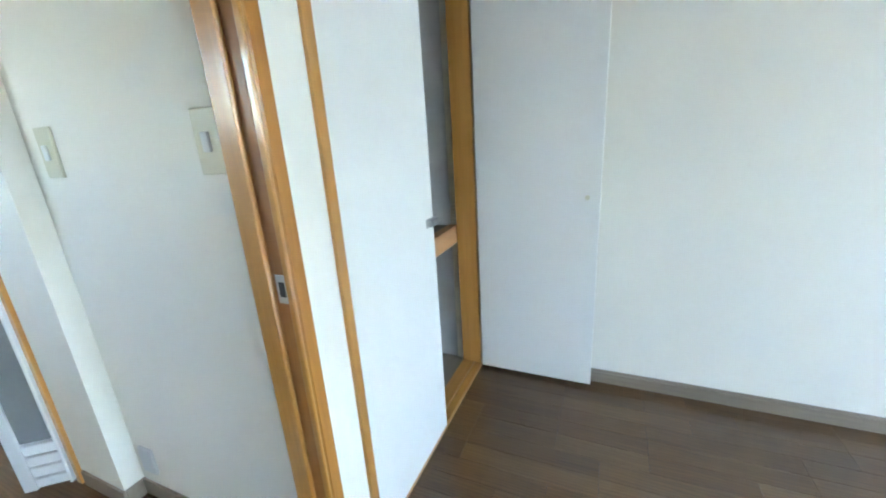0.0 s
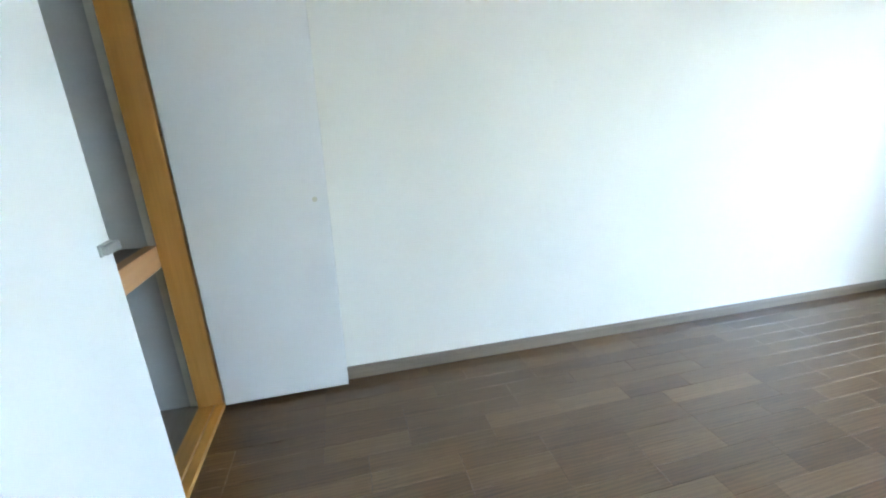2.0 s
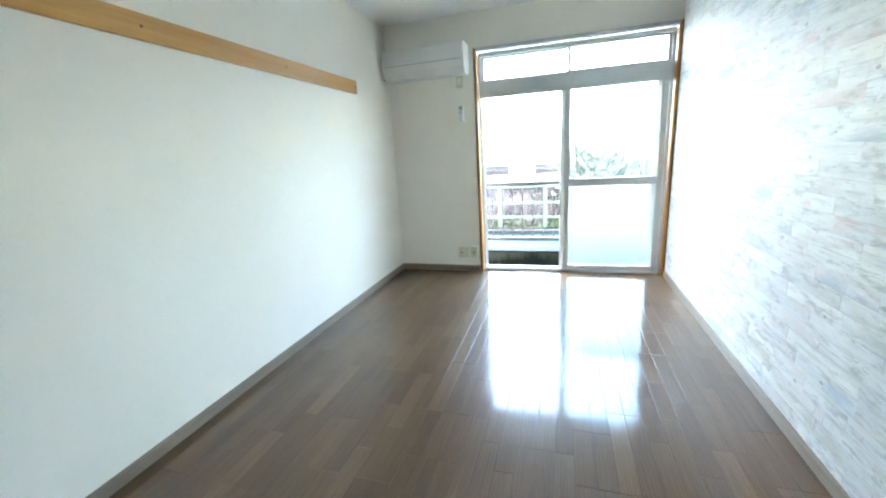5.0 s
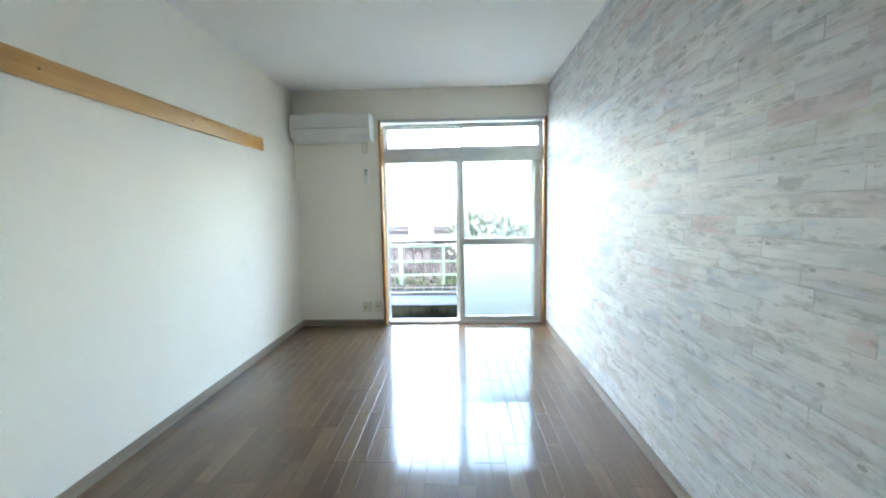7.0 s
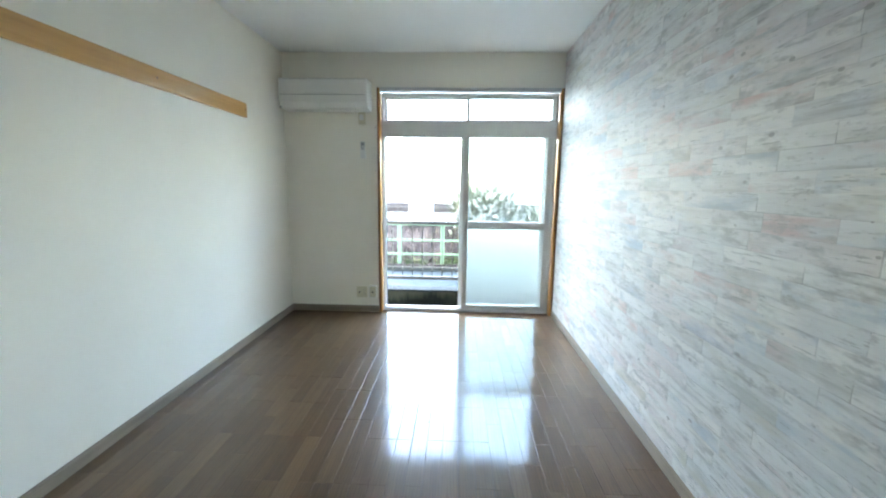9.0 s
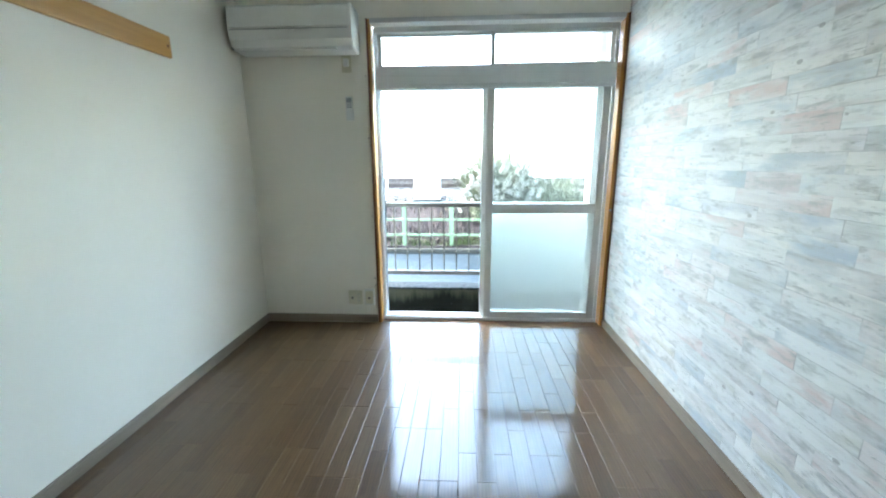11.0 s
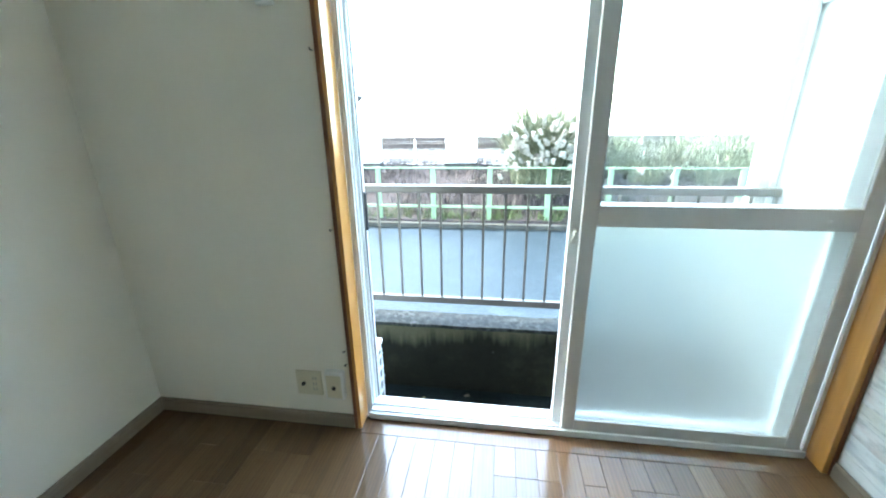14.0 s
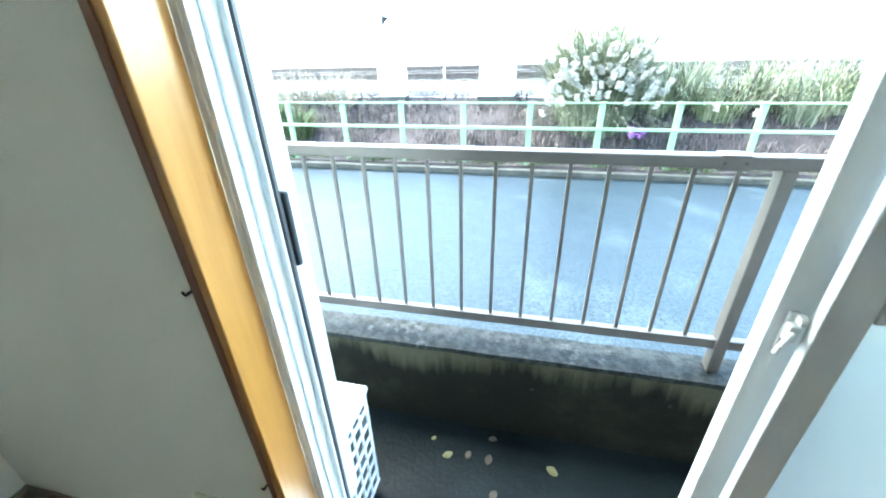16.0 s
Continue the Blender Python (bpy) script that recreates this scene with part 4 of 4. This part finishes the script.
def blade_mesh(blades, width, segs=4, droop=0.5):
    """Thin arching blades: list of root, height, lean direction."""
    vs, fs = [], []
    for (x, y, z), h, ang, lean, w in blades:
        dx, dy = math.cos(ang), math.sin(ang)
        px, py = -dy, dx
        base = len(vs)
        for s in range(segs + 1):
            u = s / segs
            out = lean * h * (u ** 1.8)
            up = h * (u - droop * lean * u ** 3)
            ww = w * width * (1 - u ** 1.5) + 0.001
            cx, cy, cz = x + dx * out, y + dy * out, z + up
            vs.append((cx - px * ww, cy - py * ww, cz))
            vs.append((cx + px * ww, cy + py * ww, cz))
        for s in range(segs):
            a = base + 2 * s
            fs.append((a, a + 1, a + 3, a + 2))
    return vs, fs


def stuff_mesh(name, vs, fs, m, label, category, kind="stuff"):
    me = bpy.data.meshes.new(name)
    me.from_pydata(vs, [], fs)
    me.materials.append(m)
    return tagged(new(name, me), label, category, kind=kind)


def scatter(n, x0, x1, y0, y1, hmin, hmax, lean, clump=0.0):
    out = []
    cx = [(rng.uniform(x0, x1), rng.uniform(y0, y1)) for _ in range(max(1, n // 40))]
    for i in range(n):
        if clump:
            c = cx[i % len(cx)]
            x, y = rng.gauss(c[0], clump), rng.gauss(c[1], clump)
            y = min(max(y, y0), y1)
        else:
            x, y = rng.uniform(x0, x1), rng.uniform(y0, y1)
        out.append(((x, y, bank_z(x, y) - 0.02), rng.uniform(hmin, hmax), rng.uniform(0, 6.283), rng.uniform(0.2, lean), rng.uniform(0.6, 1.4)))
    return out


stuff_mesh("dry_weeds", *blade_mesh(scatter(15000, -9, 12, 7.4, 9.6, 0.12, 0.38, 1.0, 0.22), 0.006, 3), M_STRAW, "dry brown weeds covering the bank", "weeds")
stuff_mesh("verge_grass", *blade_mesh(scatter(4200, -6, 10, 6.95, 7.5, 0.08, 0.30, 1.1, 0.14), 0.006, 3), M_GRASS, "green grass along the kerb", "grass")


def clump(name, label, x, y, r, n, h0, h1, m, plumes=0, lean=0.75, width=0.010):
    g = thing(name, label, "grass")
    bl = []
    for i in range(n):
        a = rng.uniform(0, 6.283)
        q = r * math.sqrt(rng.random())
        px, py = x + q * math.cos(a), y + q * math.sin(a) * 0.6
        bl.append(((px, py, bank_z(px, py) - 0.05), rng.uniform(h0, h1), a + rng.gauss(0, 0.6), rng.uniform(0.15, lean), rng.uniform(0.6, 1.3)))
    vs, fs = blade_mesh(bl, width, 5, 0.62)
    me = bpy.data.meshes.new("leaves")
    me.from_pydata(vs, [], fs)
    me.materials.append(m)
    o = new("leaves", me)
    o.parent = g
    for i in range(plumes):
        a = rng.uniform(0, 6.283)
        q = r * 1.45 * math.sqrt(rng.random())
        px, py = x + q * math.cos(a), y - 1.05 + q * math.sin(a) * 0.25
        z0 = bank_z(px, py)
        hz = (0.68 - 0.13 * (abs(px - x) / r) ** 2) * h1 * rng.uniform(0.52, 1.0)
        fl = []
        for k_ in range(140):
            u = rng.random()
            fl.append(((px + 0.07 * u * math.cos(a) + rng.gauss(0, 0.018), py + rng.gauss(0, 0.02), z0 + hz - 0.12 + 0.12 * u), rng.uniform(0.025, 0.055), rng.uniform(0, 6.283), rng.uniform(0.5, 1.3), 1.0))
        vs, fs = blade_mesh(fl, 0.015, 2, 0.8)
        me = bpy.data.meshes.new("plume")
        me.from_pydata(vs, [], fs)
        me.materials.append(M_PLUME)
        o = new("plume", me)
        o.parent = g
    return g


clump("pampas_grass", "large arching pampas grass clump with white plumes", 2.52, 8.8, 0.78, 2600, 1.2, 2.95, M_PAMPAS, 130, 0.80, 0.010)
clump("pampas_grass", "low skirt of arching grey-green pampas leaves", 2.50, 8.35, 0.55, 480, 0.8, 1.35, M_PAMPAS, 0, 1.25, 0.007)
for i in range(14):
    top = 1.62 + 0.20 * math.sin(i * 1.7) + 0.02 * i
    clump("reed_clump", "arching green reed clump on the bank", 3.85 + i * 0.5, 9.0 + 0.25 * math.sin(i * 2.1), 0.45, 240, 0.7, top, (M_REED, M_PAMPAS, M_REED, M_STRAW)[i % 4], 2 if i == 2 else 0, 1.15, 0.008)
for x, y in ((-4.0, 7.9), (-4.8, 8.3), (-5.6, 8.1)):
    clump("reed_clump", "arching green reed clump on the bank", x, y, 0.35, 300, 0.5, 0.95, M_GRASS, 0, 0.9)
for x, y in ((-3.35, 9.05), (-3.9, 9.2), (-4.6, 9.1), (-5.3, 9.2)):
    clump("dry_reed_clump", "bleached dry reeds arching beside the railway fence", x, y, 0.35, 160, 0.5, 1.15, M_BLEACHED, 0, 1.1, 0.008)
tree = thing("tree", "small sparse tree with thin yellow-green leaves", "tree")
tb = cyl((8.3, 10.2, -0.1), (8.2, 10.2, 2.1), 0.03, 10, 0.016)
tips = []
for k_ in range(9):
    a = k_ * 0.7
    z0 = 1.35 + 0.09 * k_
    tip = (8.2 + (0.35 + 0.04 * k_) * math.cos(a), 10.2 + 0.35 * math.sin(a), z0 + 0.55)
    add_cyl(tb, (8.22, 10.2, z0), tip, 0.008, 6, 0.003)
    tips.append(tip)
part("trunk", tb, surface("pale_bark", (0.34, 0.32, 0.28), (0.46, 0.44, 0.39), 6, 0.8, 0, 60, 0.5, 0.003, spread=0.2), tree)
lf = []
for k_ in range(420):
    c = tips[rng.randrange(len(tips))]
    p = tuple(q + rng.gauss(0, 0.13) for q in c)
    lf.append((p, rng.uniform(0.06, 0.11), rng.uniform(0, 6.283), rng.uniform(0.6, 1.3), 1.0))
me = bpy.data.meshes.new("crown")
vs, fs = blade_mesh(lf, 0.022, 3, 0.6)
me.from_pydata(vs, [], fs)
me.materials.append(leaf_mat("yellow_green_tree_leaves", [(0, (0.05, 0.055, 0.022)), (0.5, (0.085, 0.075, 0.035)), (1, (0.12, 0.09, 0.05))]))
o = new("crown", me)
o.parent = tree
fl = scatter(160, 3.1, 3.4, 7.7, 7.9, 0.3, 0.42, 0.6)
stuff_mesh("violet_flower_patch", *blade_mesh([((x, y, z + h * 0.8), 0.05, a, 1.0, 1) for (x, y, z), h, a, l, w in fl], 0.012, 2), M_VIOLET, "small patch of violet flowers on the bank", "flowers")

# ---- floor boards ----
BW = 0.0757
frng = random.Random(11)
shared = {}


def board_mesh(w, l):
    key = (round(w, 4), round(l, 4))
    if key not in shared:
        g = 0.0004
        rings = ((g, g, -0.006), (g, g, -0.0010), (g + 0.0004, g + 0.0003, -0.00030), (g + 0.0019, g + 0.0009, 0.0))
        vs = [v for d, e, z in rings for v in ((d, e, z), (w - d, e, z), (w - d, l - e, z), (d, l - e, z))]
        fs = [(12, 13, 14, 15)]
        for r in (0, 4, 8):
            for a in range(4):
                b = (a + 1) % 4
                fs.append((r + a, r + b, r + 4 + b, r + 4 + a))
        me = bpy.data.meshes.new("floor_board")
        me.from_pydata(vs, [], fs)
        me.materials.append(M_FLOOR)
        shared[key] = me
    return shared[key]


ncol = int(math.ceil((W - 0.0) / BW))
rest_v, rest_f = [], []
count = 0
for c in range(ncol):
    x = c * BW
    w = min(BW, W - x)
    if w < 0.01:
        continue
    y = -0.010
    first = True
    while y > BACK - 0.12:
        l = frng.choice((0.303, 0.455)) if not first else frng.choice((0.15, 0.303, 0.455))
        first = False
        l = min(l, y - (BACK - 0.12))
        if l < 0.02:
            break
        me = board_mesh(w, l)
        if y > -3.3 and count < 300:
            o = new("floor_board", me)
            o.parent = floor
            o.location = (x, y - l, 0)
            count += 1
        else:
            base = len(rest_v)
            rest_v += [(v.co.x + x, v.co.y + y - l, v.co.z) for v in me.vertices]
            rest_f += [tuple(i + base for i in p.vertices) for p in me.polygons]
        y -= l
rm = bpy.data.meshes.new("floor_boards_rest")
rm.from_pydata(rest_v, [], rest_f)
rm.materials.append(M_FLOOR)
ro = tagged(new("floor_boards_rest", rm), kind="stuff")
ro.parent = floor
